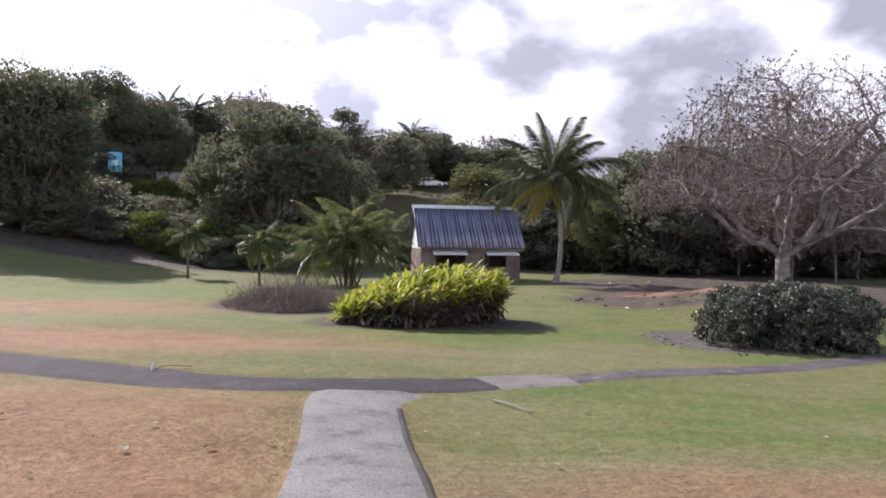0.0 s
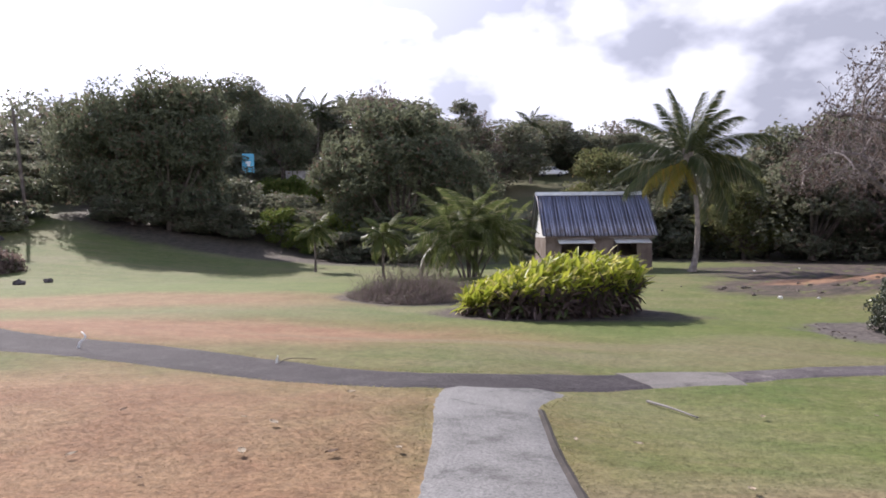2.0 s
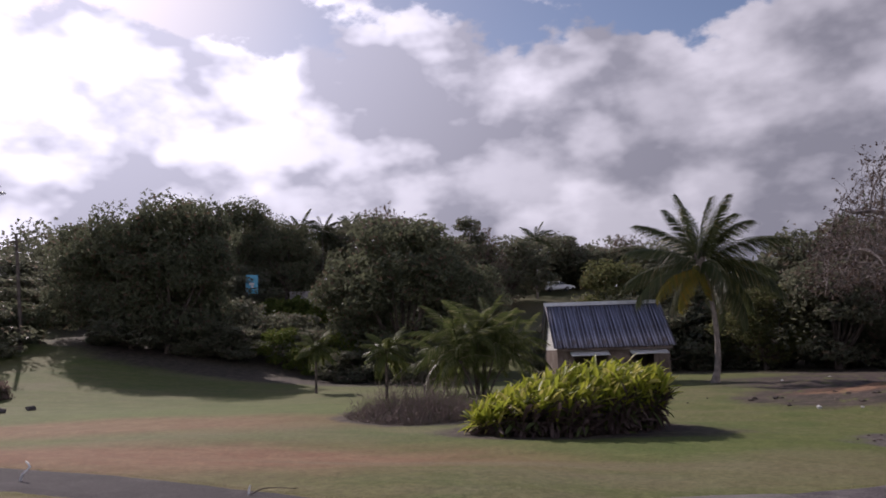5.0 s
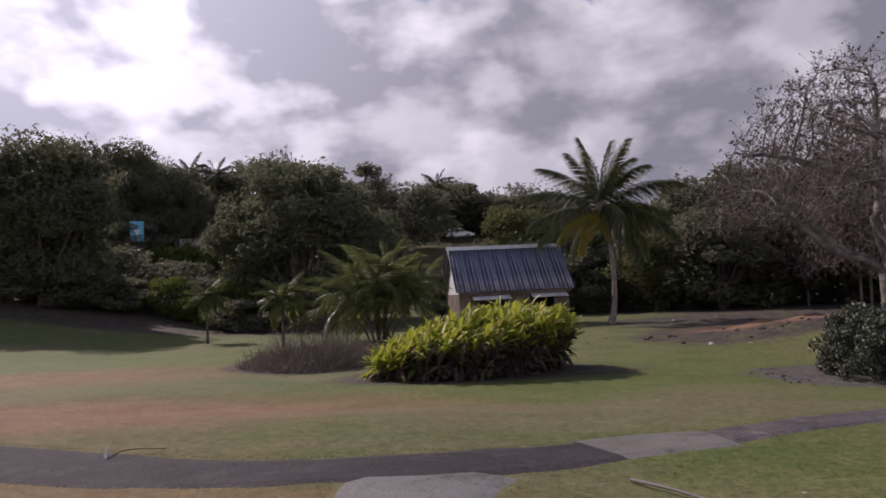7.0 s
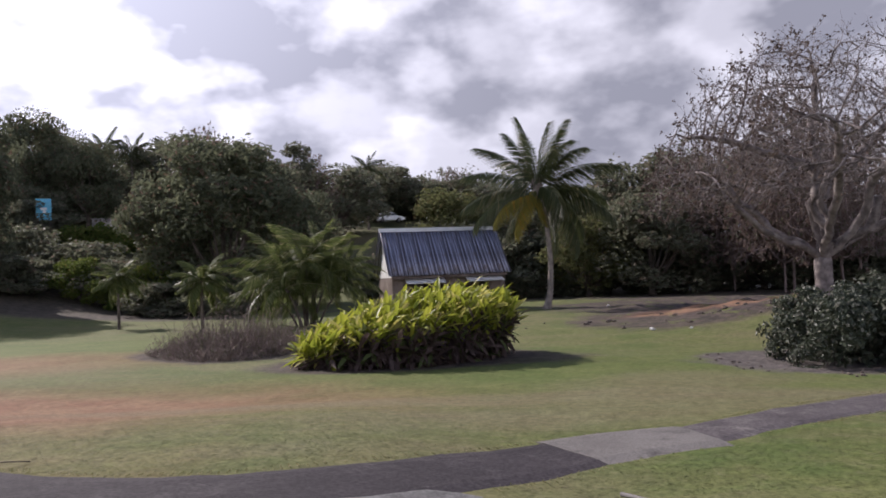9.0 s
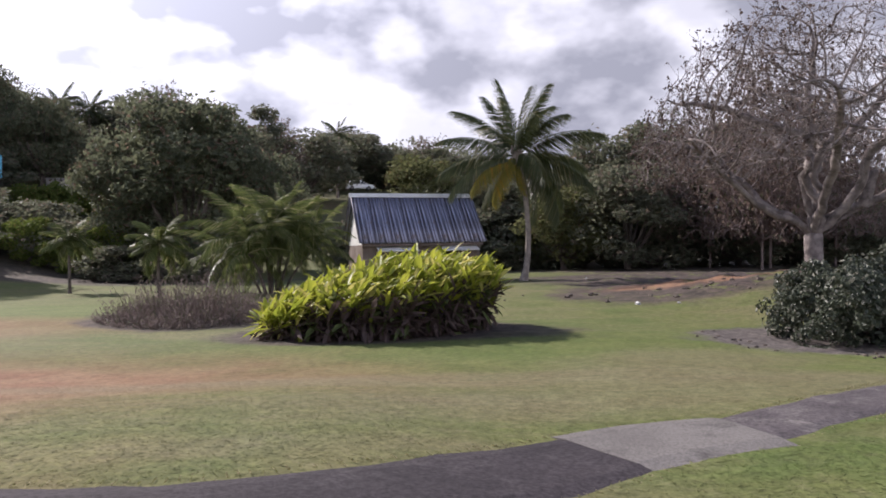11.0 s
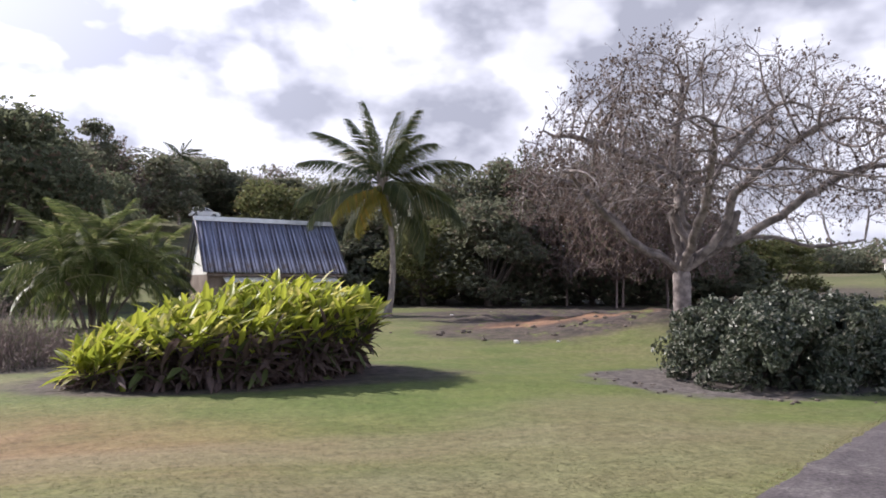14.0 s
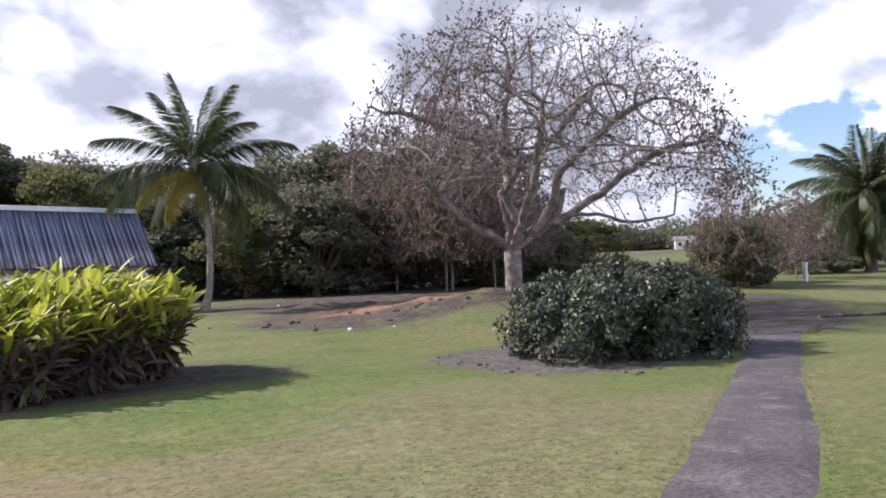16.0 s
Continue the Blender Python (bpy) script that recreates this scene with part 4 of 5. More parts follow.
def ginger_clump():
    rng = np.random.default_rng(33)
    cx, cy, rx, ry, turn = -1.0, 24.1, 2.85, 2.3, radians(9)
    top = anchor("ginger_clump", cx, cy, gz(cx, cy), "broad clump of ginger with bright yellow-green blade leaves", "plant")
    shapes = [ginger_leaf(i, 0.46 + 0.08 * (i % 3), 0.102 + 0.018 * (i % 2), 0.10 + 0.16 * i) for i in range(4)]
    meshes = []
    for v, f in shapes:
        me = bpy.data.meshes.new("leaf")
        me.from_pydata(v.tolist(), [], f)
        me.materials.append(GINGER)
        meshes.append(me)
    green, old, cane = Soup(), Soup(), Soup()
    singles = 0
    base = gz(cx, cy)
    for k in range(1000):
        while True:
            u, v = rng.uniform(-1, 1, 2)
            if u * u + v * v < 1:
                break
        h = ginger_height(u, v) * rng.uniform(0.80, 1.13)
        if h < 0.4:
            h = rng.uniform(0.4, 0.7)
        px, py = u * rx, v * ry
        wx, wy = px * math.cos(turn) - py * math.sin(turn), px * math.sin(turn) + py * math.cos(turn)
        bz = gz(cx + wx, cy + wy) - base
        lean = np.array((u * 0.35 + 0.22, v * 0.35 - 0.10))
        foot = np.array((wx - lean[0] * h * 0.5, wy - lean[1] * h * 0.5, bz - 0.05))
        head = np.array((wx + lean[0] * h * 0.4, wy + lean[1] * h * 0.4, bz + h * 0.86))
        cane.tube([foot, (foot + head) / 2 + np.array((0, 0, 0.06)), head], (0.016, 0.014, 0.008), 4)
        for j in range(11):
            s = 0.10 + 0.92 * (j / 10)
            p = foot + (head - foot) * s
            a = k * 2.4 + (j % 2) * math.pi + rng.uniform(-0.5, 0.5)
            a = math.atan2(math.sin(a), math.cos(a) + (0.7 if j > 6 else 0.25))     # the wind turns them one way
            lift = rng.uniform(15, 68) if j > 6 else rng.uniform(-70, 25)
            sc = rng.uniform(0.8, 1.15)
            m = pose(*p, 0, 0, math.degrees(a)) @ pose(0, 0, 0, rng.uniform(-35, 35), -lift, 0) @ Matrix.Diagonal((sc, sc, sc, 1))
            shape = int(rng.integers(0, 4))
            # below this height leaves get the brown that mixes withering with painted shade
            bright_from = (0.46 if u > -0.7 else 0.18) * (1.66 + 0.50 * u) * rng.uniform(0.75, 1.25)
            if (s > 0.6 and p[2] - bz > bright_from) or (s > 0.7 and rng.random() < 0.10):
                if singles < 290 and s > 0.9 and v < 0.2 and k % 2 == 0:
                    ob = new("leaf", meshes[shape])
                    ob.parent = top
                    ob.matrix_basis = m
                    singles += 1
                    continue
                dst = green
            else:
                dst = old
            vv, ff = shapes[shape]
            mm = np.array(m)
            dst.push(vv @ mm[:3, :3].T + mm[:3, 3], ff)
    tagged(green.make("leaves", GINGER, top), kind="stuff")
    tagged(old.make("old_leaves", GINGER_OLD_SHADED, top, "withered lower leaves, darkened brown for the clump's own shade"), kind="stuff")
    tagged(cane.make("cane_growth", GINGER_OLD_SHADED, top, "thin canes"), kind="stuff")
    return top


ginger_clump()


# ---- dark glossy bush ----
def round_bush(name, label, x, y, rx, ry, high, seed, mat, count, leaf, turn=0.0):
    rng = np.random.default_rng(seed)
    top = anchor(name, x, y, gz(x, y), label, "shrub")
    wood, crown = Soup(), Soup()
    clumps = max(60, count // 90)
    d = unit(rng.normal(0, 1, (clumps, 3)))
    d[:, 2] = np.abs(d[:, 2]) - 0.04
    for q in d:
        lump = 1 + 0.24 * noise.noise((q[0] * 2.2, q[1] * 2.2, q[2] * 2.2 + seed)) + 0.10 * noise.noise((q[0] * 7, q[1] * 7, q[2] * 7))
        r = rng.uniform(0.72, 0.98) * lump
        c = np.array((q[0] * rx, q[1] * ry, np.sign(q[2]) * abs(q[2]) ** 0.6 * high)) * r
        size = leaf * rng.uniform(1.7, 3.0)
        w3 = unit(rng.normal(0, 1, (90, 3)) + 0.5 * q)
        p = c + w3 * size * rng.uniform(0.5, 1.05, (90, 1)) * np.array((1.1, 1.1, 0.85))
        scatter_leaves(crown, rng, np.maximum(p, (-99, -99, 0.03)), w3 + q, leaf, leaf * 0.60, 0.6, 0.3)
    inner = unit(rng.normal(0, 1, (1500, 3)))
    inner[:, 2] = np.abs(inner[:, 2])
    scatter_leaves(crown, rng, inner * np.array((rx, ry, high)) * rng.uniform(0.35, 0.7, (1500, 1)), inner, leaf * 1.4, leaf, 0.8, 0.3)
    for i in range(26):
        a = i * 2.4
        e = np.array((math.cos(a) * rx * 0.75, math.sin(a) * ry * 0.75, high * (0.4 + 0.5 * (i % 3) / 3)))
        wood.tube([(e[0] * 0.1, e[1] * 0.1, -0.1), e * 0.5 + np.array((0, 0, 0.1)), e], (0.03, 0.02, 0.008), 5)
    tagged(wood.make("stem_growth", BARK_DARK, top, "dark stems"), kind="stuff")
    crown.make("leaves", mat, top)
    top.rotation_euler = (0, 0, radians(turn))
    return top


round_bush("glossy_bush", "dense rounded bush with dark glossy leaves", 10.3, 20.95, 2.75, 2.4, 1.85, 41, GLOSSY, 30000, 0.115)


def dry_shrub(x, y, rx, ry, high, seed):
    rng = np.random.default_rng(seed)
    top = anchor("dry_shrub", x, y, gz(x, y), "low mound of dry purplish-brown stems", "shrub")
    s, l = Soup(), Soup()
    for k in range(2100):
        a, r = rng.uniform(0, 2 * np.pi), math.sqrt(rng.uniform(0, 1))
        p = np.array((math.cos(a) * r * rx, math.sin(a) * r * ry, 0))
        p[2] = -0.06
        h = high * (1 - 0.8 * r * r) * rng.uniform(0.35, 1.15) * (1 + 0.4 * noise.noise((p[0], p[1], 3)))
        d = np.array((math.cos(a) * 0.5 * r, math.sin(a) * 0.5 * r, 1)) + rng.normal(0, 0.38, 3)
        e = p + d * h
        s.tube([p, (p + e) / 2 + rng.normal(0, 0.05, 3), e], (0.009, 0.007, 0.003), 3, False)
        q = p + (e - p) * rng.uniform(0.4, 1.0, (4, 1)) + rng.normal(0, 0.05, (4, 3))
        scatter_leaves(l, rng, q, rng.normal(0, 1, (4, 3)), 0.09, 0.03, 1.0, 0.0)
    tagged(s.make("stem_growth", DRY, top), kind="stuff")
    l.make("leaves", DRY, top)
    return top


dry_shrub(-6.6, 28.6, 2.5, 2.9, 1.1, 42)


# ---- shed ----
def shed():
    """Small wooden shed: turned 12 degrees, steep roof of rusted corrugated sheets, two propped white flaps."""
    x, y, turn = 0.99, 42.95, 12.0
    top = anchor("shed", x, y, gz(x, y), "small plank shed with a steep rusty corrugated roof", "shed")
    top.rotation_euler = (0, 0, radians(turn))
    L, D, eave, ridge = 3.1, 2.15, 1.95, 4.45          # half length, half depth to the eave, heights
    wl, wd = L - 0.12, D - 0.28
    n = 22
    for i in range(n):                                  # front wall planks, leaving two openings
        a, b = -wl + 2 * wl * i / n, -wl + 2 * wl * (i + 1) / n - 0.012
        mid = (a + b) / 2
        open_here = -2.3 < mid < -0.35 or 0.85 < mid < 2.2
        part("plank", box(a, -wd - 0.025 - 0.006 * (i % 3), 0, b, -wd, 0.85 if open_here else 1.98, 0.004), PLANK, top)
    for i in range(12):                                 # gable wall planks, white above
        for s in (-1, 1):
            a, b = -wd + 2 * wd * i / 12, -wd + 2 * wd * (i + 1) / 12 - 0.012
            h = eave + (ridge - eave) * (1 - max(abs(a), abs(b)) / D) - 0.16
            part("plank", box(s * wl, a, 0, s * (wl + 0.025), b, 1.9, 0.004), PLANK, top)
            part("gable_board", box(s * wl, a, 1.905, s * (wl + 0.03), b, max(1.96, h), 0.004), WHITE, top, "white-painted gable board")
    part("back_wall", box(-wl, wd - 0.03, 0, wl, wd, 1.98), PLANK, top)
    part("floor", box(-wl, -wd, 0.0, wl, wd, 0.08), DARK, top)
    for s in (-1, 1):
        for px in (-wl, -0.3, 0.8, wl):
            part("post", box(px - 0.05, s * wd - 0.05, -0.1, px + 0.05, s * wd + 0.05, 1.98, 0.006), PLANK, top)
    for a, b in ((-2.35, -0.3), (0.85, 2.85)):          # flaps propped open under the eave
        part("flap", box(a, -0.55, -0.02, b, 0, 0.02, 0.006, pose(0, -wd - 0.03, 1.80, 24, 0, 0)), WHITE, top, "white-painted flap propped open")
        for px in (a + 0.1, b - 0.1):
            part("prop", box(px - 0.015, -wd - 0.50, 1.0, px + 0.015, -wd - 0.47, 1.58), PLANK, top)
    # roof sheets, overlapping like tiles
    slope = math.hypot(D + 0.1, ridge - eave)
    ang = math.degrees(math.atan2(ridge - eave, D + 0.1))
    width = 2 * (L + 0.15) / 8
    waves = np.linspace(0, width + 0.05, 37)
    prof = 0.024 * np.sin(waves / 0.19 * 2 * np.pi)
    for s in (-1, 1):
        for i in range(8):
            v, f = [], []
            for r, d in enumerate((0.0, slope * 0.5, slope)):
                for k, wv in enumerate(waves):
                    v.append((wv, -d, prof[k] + 0.004 * (i % 2)))
            m = len(waves)
            for r in range(2):
                f += [(r * m + k, r * m + k + 1, (r + 1) * m + k + 1, (r + 1) * m + k) for k in range(m - 1)]
            ob = mesh_object("roof_sheet", v, f, ROOF, top, smooth=True)
            mod = ob.modifiers.new("thick", "SOLIDIFY")
            mod.thickness = 0.006
            start = -L - 0.15 + width * i
            ob.matrix_basis = pose(start if s < 0 else -start, 0, ridge + 0.03 + random.uniform(-0.006, 0.006), 0, 0, 0 if s < 0 else 180) @ pose(0, 0, 0, ang, 0, 0)
    bm = bmesh.new()
    prof2 = [(-0.17, -0.19), (-0.03, 0.02), (0.03, 0.02), (0.17, -0.19), (0.15, -0.2), (0.0, 0.0), (-0.15, -0.2)]
    rows = [[bm.verts.new((xx, p[0], ridge + 0.10 + p[1])) for p in prof2] for xx in (-L - 0.2, L + 0.2)]
    for i in range(7):
        bm.faces.new((rows[0][i], rows[0][(i + 1) % 7], rows[1][(i + 1) % 7], rows[1][i]))
    for r in rows:
        bm.faces.new(r)
    part("ridge_cap", bm, WHITE, top, "pale ridge capping")
    for s in (-1, 1):
        part("rafter_beam", box(-L, s * D - 0.04, eave - 0.12, L, s * D + 0.04, eave - 0.02), PLANK, top)
    return top


shed()


# ---- lawn grass ----
def lawn_grass():
    """Short blades on the lawn that the walk passes, none on the paths."""
    rng = np.random.default_rng(77)
    k = 170000
    d = 3.5 + 19.5 * rng.uniform(0, 1, k) ** 1.3
    a = rng.uniform(-0.78, 0.80, k)
    x, y = d * np.sin(a) - 0.2, d * np.cos(a)
    keep = np.ones(k, bool)
    for line in (WALK_LINE, TAR_WEST, PATCH, TAR_EAST):
        for p in smooth_line(line, 0.25):
            keep &= np.hypot(x - p.x, y - p.y) > p.z * 0.5 + rng.uniform(-0.06, 0.05, k)
    keep &= ((x + 0.9) / 3.2) ** 2 + ((y - 23.7) / 2.3) ** 2 > 1
    keep &= ((x - 9.5) / 3.1) ** 2 + ((y - 20.9) / 2.7) ** 2 > 1
    x, y = x[keep], y[keep]
    z = ground(x, y) + np.array([rough_ground(p, q) for p, q in zip(x.tolist(), y.tolist())])
    k = len(x)
    th = rng.uniform(0, 2 * np.pi, k)
    h, wd = rng.uniform(0.002, 0.009, k), rng.uniform(0.003, 0.006, k) * (1 + y / 14)
    c, s_ = np.cos(th) * wd, np.sin(th) * wd
    reach = rng.uniform(0.025, 0.055, k)
    lean = np.stack([-np.sin(th) * reach, np.cos(th) * reach], 1)
    v = np.stack([np.stack([x - c, y - s_, z + 0.002], 1), np.stack([x + c, y + s_, z + 0.002], 1), np.stack([x + lean[:, 0], y + lean[:, 1], z + h], 1)], 1).reshape(-1, 3)
    ob = mesh_object("lawn_grass", v, np.arange(3 * k).reshape(-1, 3), LAWN)
    return tagged(ob, "short dry and green lawn grass blades", "grass", kind="stuff")


lawn_grass()


def edge_grass():
    """Longer tufts that hang over the edges of the paths."""
    rng = np.random.default_rng(78)
    pts = []
    for line, count in ((WALK_LINE, 2200), (TAR_WEST, 3600), (PATCH, 300), (TAR_EAST, 2600)):
        fine = [p for p in smooth_line(line, 0.1) if p.y < 24 and p.x > -16]
        for _ in range(count):
            i = int(rng.integers(1, len(fine)))
            p, d = fine[i], fine[i] - fine[i - 1]
            n = Vector((-d.y, d.x, 0)).normalized() * (1 if rng.random() < 0.5 else -1)
            off = p.z * 0.5 + rng.normal(0.02, 0.035)
            pts.append((p.x + n.x * off, p.y + n.y * off))
    pts = np.array([q for q in pts if not any(math.hypot(q[0] - p.x, q[1] - p.y) < p.z * 0.5 - 0.09 for line in (WALK_LINE, TAR_WEST, PATCH, TAR_EAST) for p in smooth_line(line, 0.6))])
    z = ground(pts[:, 0], pts[:, 1])
    k = len(pts)
    s = Soup()
    up = unit(rng.normal(0, 0.9, (k, 3)) + np.array((0, 0, 0.4)))
    side = unit(np.cross(up, rng.normal(0, 1, (k, 3))))
    length = rng.uniform(0.012, 0.030, k)
    s.leaves(np.column_stack([pts, z + length * 0.42]), up, side, length, rng.uniform(0.005, 0.010, k))
    return tagged(s.make("edge_grass", EDGE_GRASS), "dry grass tufts along the path edges", "grass", kind="stuff")


EDGE_GRASS = leafy("edge_grass", (0.17, 0.18, 0.07), (0.30, 0.26, 0.14), (0.38, 0.33, 0.21), 0.35, 0.8, 0.5, 0.1)
edge_grass()

# ---- far right: field, woods, small building ----
def far_woods(name, label, seed, spots, high, leaf, mat):
    """A belt of distant trees as one rough mass of leaf clumps."""
    rng = np.random.default_rng(seed)
    s = Soup()
    for x, y in spots:
        for _ in range(6):
            hh = high * rng.uniform(0.55, 1.1)
            c = np.array((x + rng.normal(0, 3), y + rng.normal(0, 3), gz(x, y) + hh * 0.5))
            d = unit(rng.normal(0, 1, (180, 3)))
            scatter_leaves(s, rng, c + d * np.array((hh * 0.62, hh * 0.62, hh * 0.52)) * rng.uniform(0.5, 1.1, (180, 1)), d, leaf, leaf * 0.7)
    return tagged(s.make(name, mat), label, "woods", kind="stuff")


belt = [(r * math.sin(a), r * math.cos(a)) for i, a in enumerate(np.arange(0.42, 1.35, 0.017)) for r in (190 + 14 * math.sin(i * 1.7),)]
far_woods("far_woods", "distant dark green belt of trees beyond the field", 91, belt, 8.0, 1.0, LEAF_MID)
ridge_line = [(r * math.sin(a), r * math.cos(a)) for i, a in enumerate(np.arange(-0.75, 0.16, 0.02)) for r in (138 + 10 * math.sin(i * 2.1),)]
far_woods("hilltop_woods", "grey-green woodland along the top of the hill", 92, ridge_line, 8.5, 0.75, LEAF_MID)

for row in [("brush", 31.2, 32.6, 3.6, 4.4), ("oak_a", 31.8, 33.2, 3.0, 4.2), ("brush", 41.5, 35.5, 3.2, 4.6), ("shrub", 32.2, 33.4, 2.2, 3.6), ("olive", 35.0, 35.5, 3.2, 4.2), ("brush", 55.5, 42.7, 3.9, 6.5), ("wood_a", 90.8, 58.8, 5.6, 10), ("shrub", 58, 41, 2.0, 5.0), ("shrub", 49, 38.5, 1.6, 4.0),
            ("wood_b", 96, 74, 5.0, 9), ("olive", 46, 58, 4.4, 7.5), ("brush", 22.6, 47.0, 6.0, 6.0), ("brush", 26.0, 46.5, 6.2, 7.0), ("brush", 29.5, 50, 6.5, 7.0), ("wood_a", 6.5, 62, 6.4, 6.5), ("shrub", -1, 58, 3.4, 6), ("shrub", -24, 63, 3.0, 6), ("shrub", -28.5, 67, 3.4, 6), ("shrub", -18.5, 58.5, 2.2, 5), ("shrub", -13, 58, 2.0, 5), ("lime", -23.6, 60.2, 2.2, 3.6), ("brush", -14, 103, 7.0, 9), ("brush", -4, 130, 6.0, 9), ("brush", -28, 101, 8.5, 9), ("brush", 8, 126, 5.2, 9)  ]:
    plant(*row, turn=(row[1] * 41 + row[2] * 17) % 360)


def white_building(x, y, turn):
    top = anchor("small_building", x, y, gz(x, y), "small white building with a brown roof by the field", "building")
    top.rotation_euler = (0, 0, radians(turn))
    part("wall", box(-2.1, -1.6, -0.5, 2.1, 1.6, 2.3), WHITE, top)
    for wx in (-1.2, 0.2, 1.3):
        part("window", box(wx - 0.3, -1.63, 1.0, wx + 0.3, -1.58, 1.7), DARK, top)
    bm = bmesh.new()
    v = [bm.verts.new(q) for q in ((-2.4, -1.9, 2.25), (2.4, -1.9, 2.25), (2.4, 1.9, 2.25), (-2.4, 1.9, 2.25), (-2.4, 0, 3.0), (2.4, 0, 3.0))]
    for f in ((0, 1, 5, 4), (2, 3, 4, 5), (0, 4, 3), (1, 2, 5), (0, 3, 2, 1)):
        bm.faces.new([v[i] for i in f])
    part("roof", bm, BARK, top, "faded brown roof")


white_building(118, 104, -48)


def white_post(x, y):
    top = anchor("white_post", x, y, gz(x, y), "short white-painted garden post", "post")
    part("shaft", box(-0.11, -0.11, -0.2, 0.11, 0.11, 1.05, 0.015), WHITE, top)
    part("cap", box(-0.14, -0.14, 1.05, 0.14, 0.14, 1.12, 0.02), WHITE, top)


white_post(38.0, 32.9)


def stone_kerb():
    """Low kerb of rough stones along a soil bed beside the path."""
    top = anchor("kerb", 20.3, 22.0, gz(20.3, 22.0), "low dark stone edging along a soil bed", "edging")
    for i in range(12):
        t = i / 11
        dx, dy = 6.2 * t, -3.6 * t
        bm = box(-0.33, -0.10, -0.12, 0.33, 0.10, 0.09 + 0.025 * math.sin(i * 2.1), 0.03, pose(dx, dy, gz(20.3 + dx, 22.0 + dy) - gz(20.3, 22.0), 0, 0, -30 + 6 * math.sin(i * 3.7)))
        part("stone", bm, LAVA, top)


stone_kerb()


# ---- hillside: car, sign, hedge, walls, poles ----


def parked_car(x, y, turn):
    """White hatchback seen from the side, parked on the hill road."""
    top = anchor("car", x, y, gz(x, y), "white hatchback car parked on the hill road", "car")
    top.rotation_euler = (0, 0, radians(turn))
    side = [(-2.05, 0.35), (-2.08, 0.75), (-2.0, 0.98), (-1.75, 1.42), (-1.2, 1.52), (0.0, 1.50), (0.45, 1.40), (1.05, 0.98), (1.85, 0.85), (2.08, 0.62), (2.1, 0.35)]
    bm = bmesh.new()
    rows = []
    for yy, k in ((-0.84, 0.0), (-0.80, 1.0), (0.80, 1.0), (0.84, 0.0)):
        rows.append([bm.verts.new((px, yy * (1 - 0.14 * max(0, pz - 0.95) / 0.55), pz if k else min(pz, 0.97) - 0.02)) for px, pz in side])
    for a, b in zip(rows, rows[1:]):
        for i in range(len(side) - 1):
            bm.faces.new((a[i], a[i + 1], b[i + 1], b[i]))
    bm.faces.new(rows[0])
    bm.faces.new(rows[-1])
    body = part("body", bm, CAR_PAINT, top)
    for s in (-1, 1):
        for x0, x1, t0, t1 in ((-1.62, -0.95, -1.42, -0.95), (-0.85, 0.02, -0.85, 0.0), (0.12, 0.88, 0.10, 0.42)):
            bm = bmesh.new()
            v = [bm.verts.new(q) for q in ((x0, s * 0.845, 1.0), (x1, s * 0.845, 1.0), (t1, s * 0.77, 1.38), (t0, s * 0.77, 1.38))]
            f = bm.faces.new(v)
            e = bmesh.ops.extrude_face_region(bm, geom=[f])
            bmesh.ops.translate(bm, vec=(0, s * 0.012, 0), verts=[q for q in e["geom"] if isinstance(q, bmesh.types.BMVert)])
            part("side_window", bm, GLASS_DARK, top, "dark glass")
        for wx in (-1.3, 1.28):
            bm = bmesh.new()
            bmesh.ops.create_cone(bm, cap_ends=True, segments=20, radius1=0.31, radius2=0.31, depth=0.2, matrix=pose(wx, s * 0.76, 0.31, 90, 0, 0))
            wheel = part("wheel", bm, RUBBER, top, "black tyre")
            bm = bmesh.new()
            bmesh.ops.create_cone(bm, cap_ends=True, segments=16, radius1=0.19, radius2=0.17, depth=0.03, matrix=pose(wx, s * 0.868, 0.31, 90, 0, 0))
            part("rim", bm, STONE, wheel, "grey wheel rim")
        part("headlight", box(1.88, s * 0.62 - 0.14, 0.66, 2.09, s * 0.62 + 0.14, 0.80, 0.02), GLASS_DARK, top)
    return top


parked_car(-3.0, 114.6, 8).location.z += 0.6


def blue_sign(x, y, turn):
    top = anchor("road_sign", x, y, gz(x, y), "blue rectangular sign board on two posts", "sign")
    top.rotation_euler = (0, 0, radians(turn))
    for s in (-1, 1):
        part("post", box(s * 0.6 - 0.05, -0.05, -0.3, s * 0.6 + 0.05, 0.05, 2.6, 0.01), BARK_DARK, top)
    board = part("board", box(-0.74, -0.11, 1.8, 0.74, -0.055, 4.2, 0.02), SIGN_BLUE, top)
    part("emblem", box(-0.32, -0.125, 2.95, 0.30, -0.112, 3.22), WHITE, board, "pale plain shape")
    part("emblem", box(-0.10, -0.125, 2.6, 0.22, -0.112, 2.94), WHITE, board, "pale plain shape")
    return top


blue_sign(-40.0, 82.6, 25)


def hedge(x, y, half, turn, high, seed, mat, label):
    top = round_bush("hedge", label, x, y, half, 1.0, high, seed, mat, 8000, 0.30, turn)
    return top


hedge(-33.2, 80.5, 6.0, 20, 3.0, 93, LEAF_LIME, "clipped hedge with a yellow-green top on the hill")
hedge(-33.2, 34.8, 1.9, 60, 1.0, 94, LEAF_BROWN, "low reddish-brown clipped hedge on the lawn")
hedge(-47, 52, 4.0, 40, 3.2, 95, LEAF_DARK, "dark hedge on the bank")


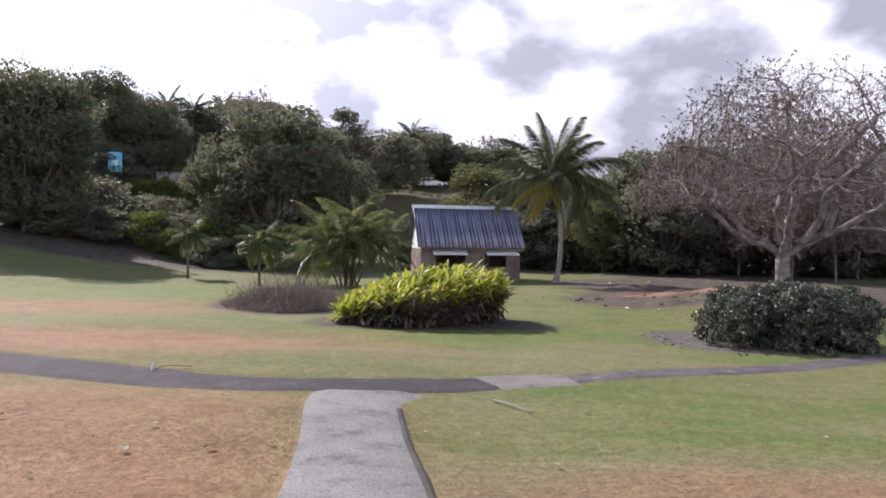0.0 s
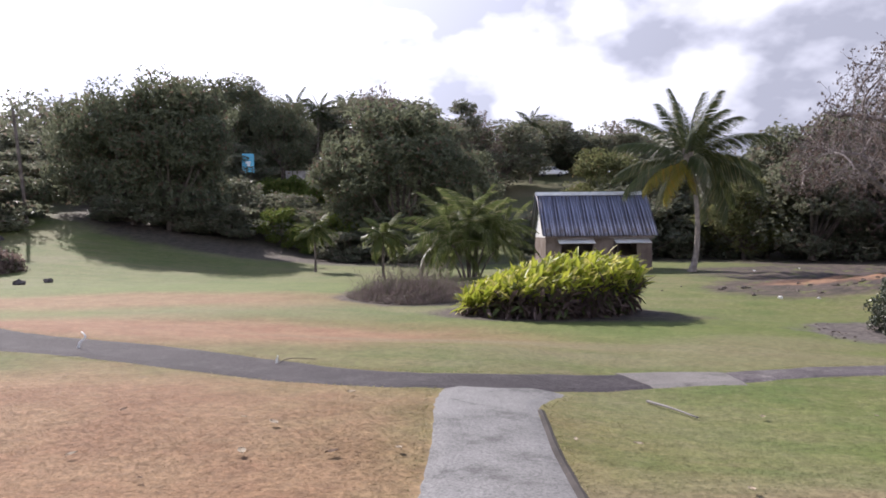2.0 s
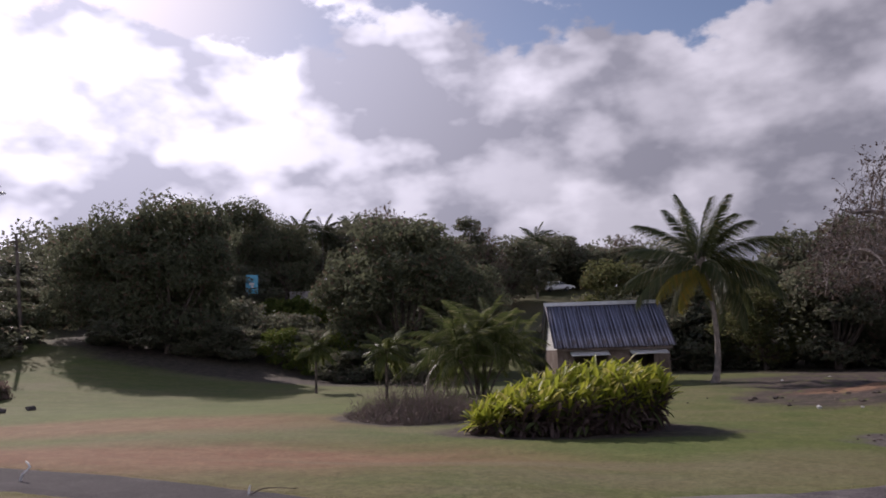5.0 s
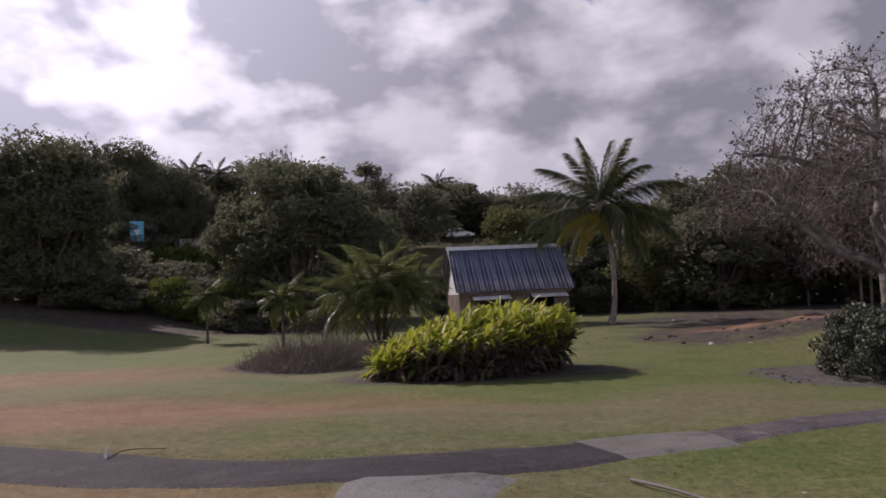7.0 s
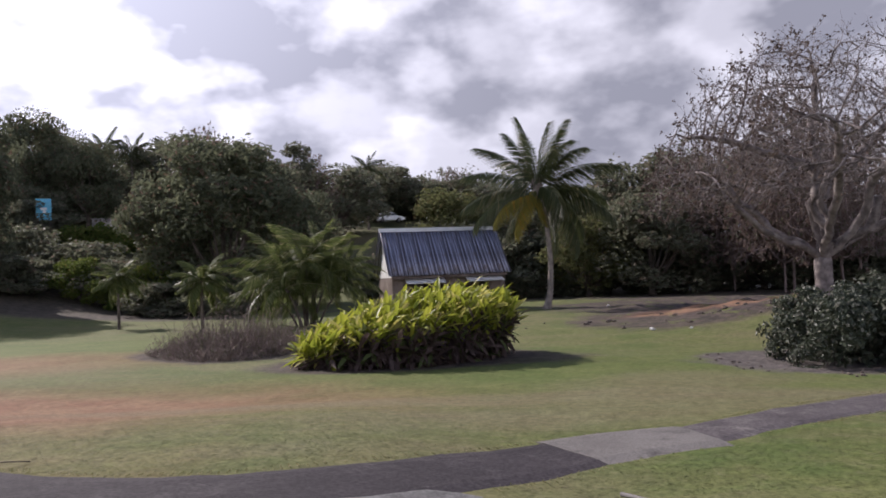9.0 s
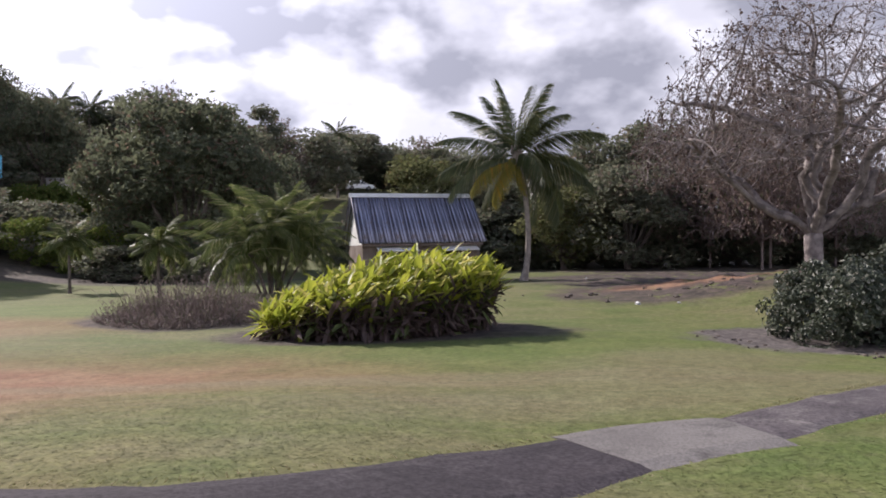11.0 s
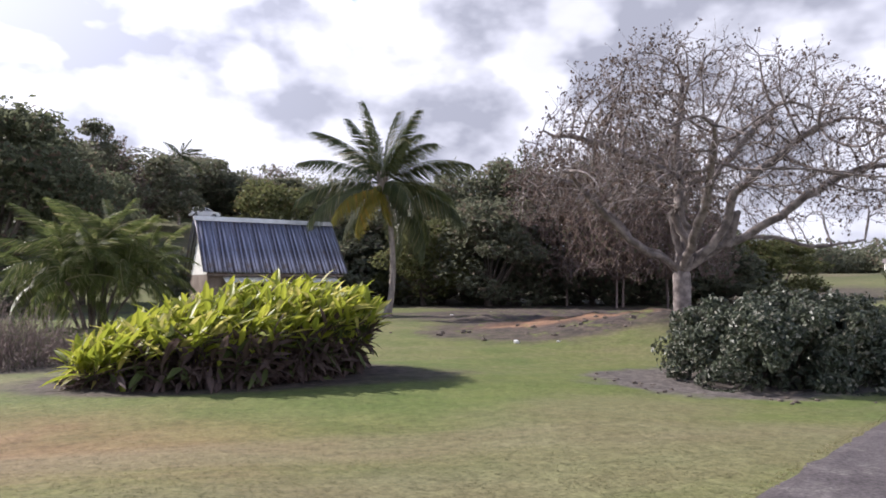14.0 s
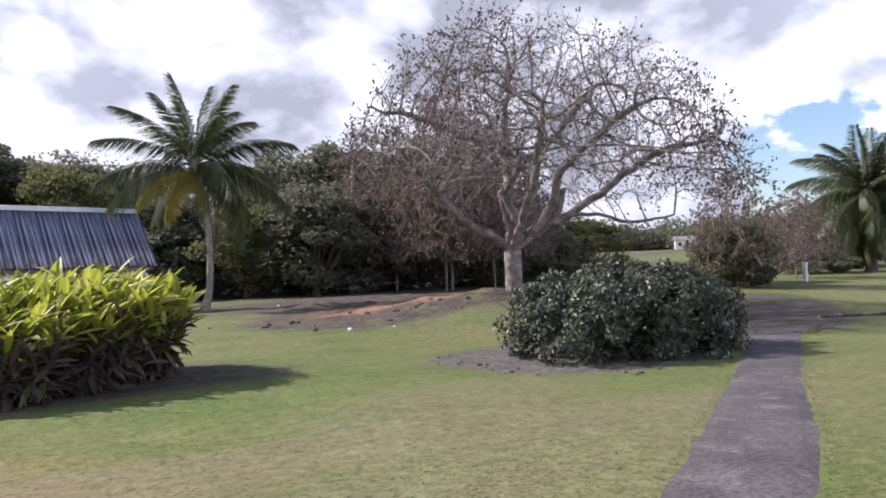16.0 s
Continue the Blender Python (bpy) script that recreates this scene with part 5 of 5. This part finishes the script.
def hill_wall(name, x, y, turn, half, low, high, thick, mat, label):
    top = anchor(name, x, y, gz(x, y), label, "wall")
    top.rotation_euler = (0, 0, radians(turn))
    part("wall_body", box(-half, -thick / 2, low, half, thick / 2, high, 0.03), mat, top)
    part("coping", box(-half - 0.05, -thick / 2 - 0.06, high, half + 0.05, thick / 2 + 0.06, high + 0.12, 0.03), mat, top)
    return top


hill_wall("retaining_wall", -36.0, 91.5, 20, 2.6, -1.0, 1.5, 0.4, STONE, "pale grey retaining wall beside the hill road")
hill_wall("bridge_parapet", -70.0, 70.5, 43, 9.0, 2.6, 3.7, 0.5, STONE, "long low concrete parapet of a road bridge")
hill_wall("bridge_abutment", -76.0, 64.5, 43, 2.2, -2.0, 2.6, 1.0, STONE, "concrete abutment under the bridge")
hill_wall("bridge_abutment", -62.5, 77.5, 43, 1.6, -2.0, 2.6, 1.0, STONE, "concrete abutment under the bridge")


def utility_pole(x, y, high, lean):
    top = anchor("utility_pole", x, y, gz(x, y), "leaning dark wooden utility pole on the bank", "pole")
    s = Soup()
    s.tube([(0, 0, -0.4), (lean * 0.5, 0, high * 0.5), (lean, 0, high)], (0.16, 0.14, 0.11), 9)
    s.make("shaft", BARK_DARK, top, smooth=True)
    part("crossarm", box(lean - 0.7, -0.05, high - 0.7, lean + 0.7, 0.05, high - 0.58, 0.01), BARK_DARK, top)


utility_pole(-43.8, 50.6, 9.4, -1.1)


# ---- small things on the ground ----
def rock(x, y, size, seed, label, mat=LAVA, name="rock"):
    bm = bmesh.new()
    bmesh.ops.create_icosphere(bm, subdivisions=2, radius=size)
    for v in bm.verts:
        k = 1 + 0.45 * noise.noise(v.co / size * 1.3 + Vector((seed, 0, 0)))
        v.co = Vector((v.co.x * k, v.co.y * k * 0.8, v.co.z * k * 0.62))
    ob = part(name, bm, mat)
    ob.location = (x, y, gz(x, y) + size * 0.25)
    ob.rotation_euler = (0, 0, seed)
    return tagged(ob, label, "rock", name.replace("_", " ") + "s on the ground")


for i, (x, y, size) in enumerate(((-26.8, 30.6, 0.30), (-26.6, 32.3, 0.28), (-41.2, 44.8, 0.42))):
    rock(x, y, size, i + 1, "dark rough rock lying on the lawn")
rng_c = np.random.default_rng(3)
for i in range(84):
    x, y = 12.0 + rng_c.normal(0, 3.0), 29.6 + rng_c.normal(0, 1.2) + (2 if i % 3 else 0)
    rock(x, y, rng_c.uniform(0.04, 0.12), i + 5, "dark clod of dug soil", BARK_DARK, "soil_clod")
for i in range(44):
    t = rng_c.uniform(2.3, 4.7)
    far = rng_c.uniform(0.72, 1.10)
    rock(9.6 + 3.4 * far * math.cos(t), 20.9 + 2.7 * far * math.sin(t), rng_c.uniform(0.02, 0.065), i + 60, "dark brown lump of mulch beside the bush", BARK_DARK, "mulch_lump")
for i, (x, y) in enumerate(((14.1, 44.0), (12.5, 43.0), (9.5, 40.5), (7.4, 28.4), (8.6, 28.0))):
    rock(x, y, 0.06 + 0.012 * (i % 4), i + 90, "pale stone on the bare soil", WHITE, "stone")


def stick(name, label, points, r, mat, category="stick"):
    s = Soup()
    line = [(x, y, gz(x, y) + rough_ground(x, y) + lift) for x, y, lift in points]
    pts = smooth_line(line, 0.12)
    t = np.linspace(0, 1, len(pts))
    s.tube([tuple(p) for p in pts], r * (1 - 0.5 * t), 6)
    return tagged(s.make(name, mat, smooth=True), label, category)


stick("fallen_stick", "thin pale fallen stick lying in the grass", [(0.77, 10.67, 0.03), (1.0, 10.2, 0.05), (1.25, 9.7, 0.03)], 0.020, STONE)
stick("fallen_stick", "thin dark curved stick on the path's edge", [(-4.92, 11.62, 0.02), (-4.85, 11.8, 0.06), (-4.7, 11.95, 0.05), (-4.45, 12.05, 0.02)], 0.010, BARK_DARK)
stick("bent_pipe", "short white bent pipe standing at the path's edge", [(-9.05, 12.2, 0.0), (-9.01, 12.2, 0.12), (-8.93, 12.25, 0.22), (-9.05, 12.3, 0.30)], 0.026, WHITE, "pipe")
stick("bent_pipe", "short white bent pipe standing at the path's edge", [(-4.95, 11.6, 0.0), (-4.95, 11.62, 0.08), (-4.93, 11.62, 0.14)], 0.018, WHITE, "pipe")


def fallen_leaf(x, y, turn, size):
    bm = bmesh.new()
    n = 5
    rows = []
    for i in range(n):
        t = i / (n - 1)
        wdt = size * 0.32 * math.sin(math.pi * (0.06 + 0.9 * t))
        rows.append([bm.verts.new((size * (t - 0.5), sgn * wdt, 0.02 + 0.10 * size * abs(sgn) + 0.12 * size * t * t)) for sgn in (-1, 0, 1)])
    for a, b in zip(rows, rows[1:]):
        for j in (0, 1):
            bm.faces.new((a[j], a[j + 1], b[j + 1], b[j]))
    ob = part("fallen_leaf", bm, FALLEN)
    ob.matrix_basis = pose(x, y, gz(x, y) + rough_ground(x, y) + 0.02, 0, 0, turn)
    return tagged(ob, "curled dry leaf lying on the lawn", "leaf", "fallen leaves")


FALLEN = leafy("fallen_leaf", (0.30, 0.24, 0.17), (0.42, 0.36, 0.27), (0.15, 0.10, 0.07), 0.25, 0.8, 0.1)
for i, (x, y) in enumerate(((-7.3, 9.7), (-5.1, 7.9), (-3.2, 7.6), (-3.6, 7.75), (-1.75, 7.0), (-2.3, 6.8), (-0.2, 7.9), (0.4, 8.0), (2.0, 9.8), (-3.55, 5.9), (-4.55, 6.4), (-3.1, 6.7), (3.4, 10.2), (1.1, 6.6), (-2.9, 9.2), (4.6, 8.3))):
    fallen_leaf(x, y, i * 77, 0.07 + 0.025 * (i % 3))
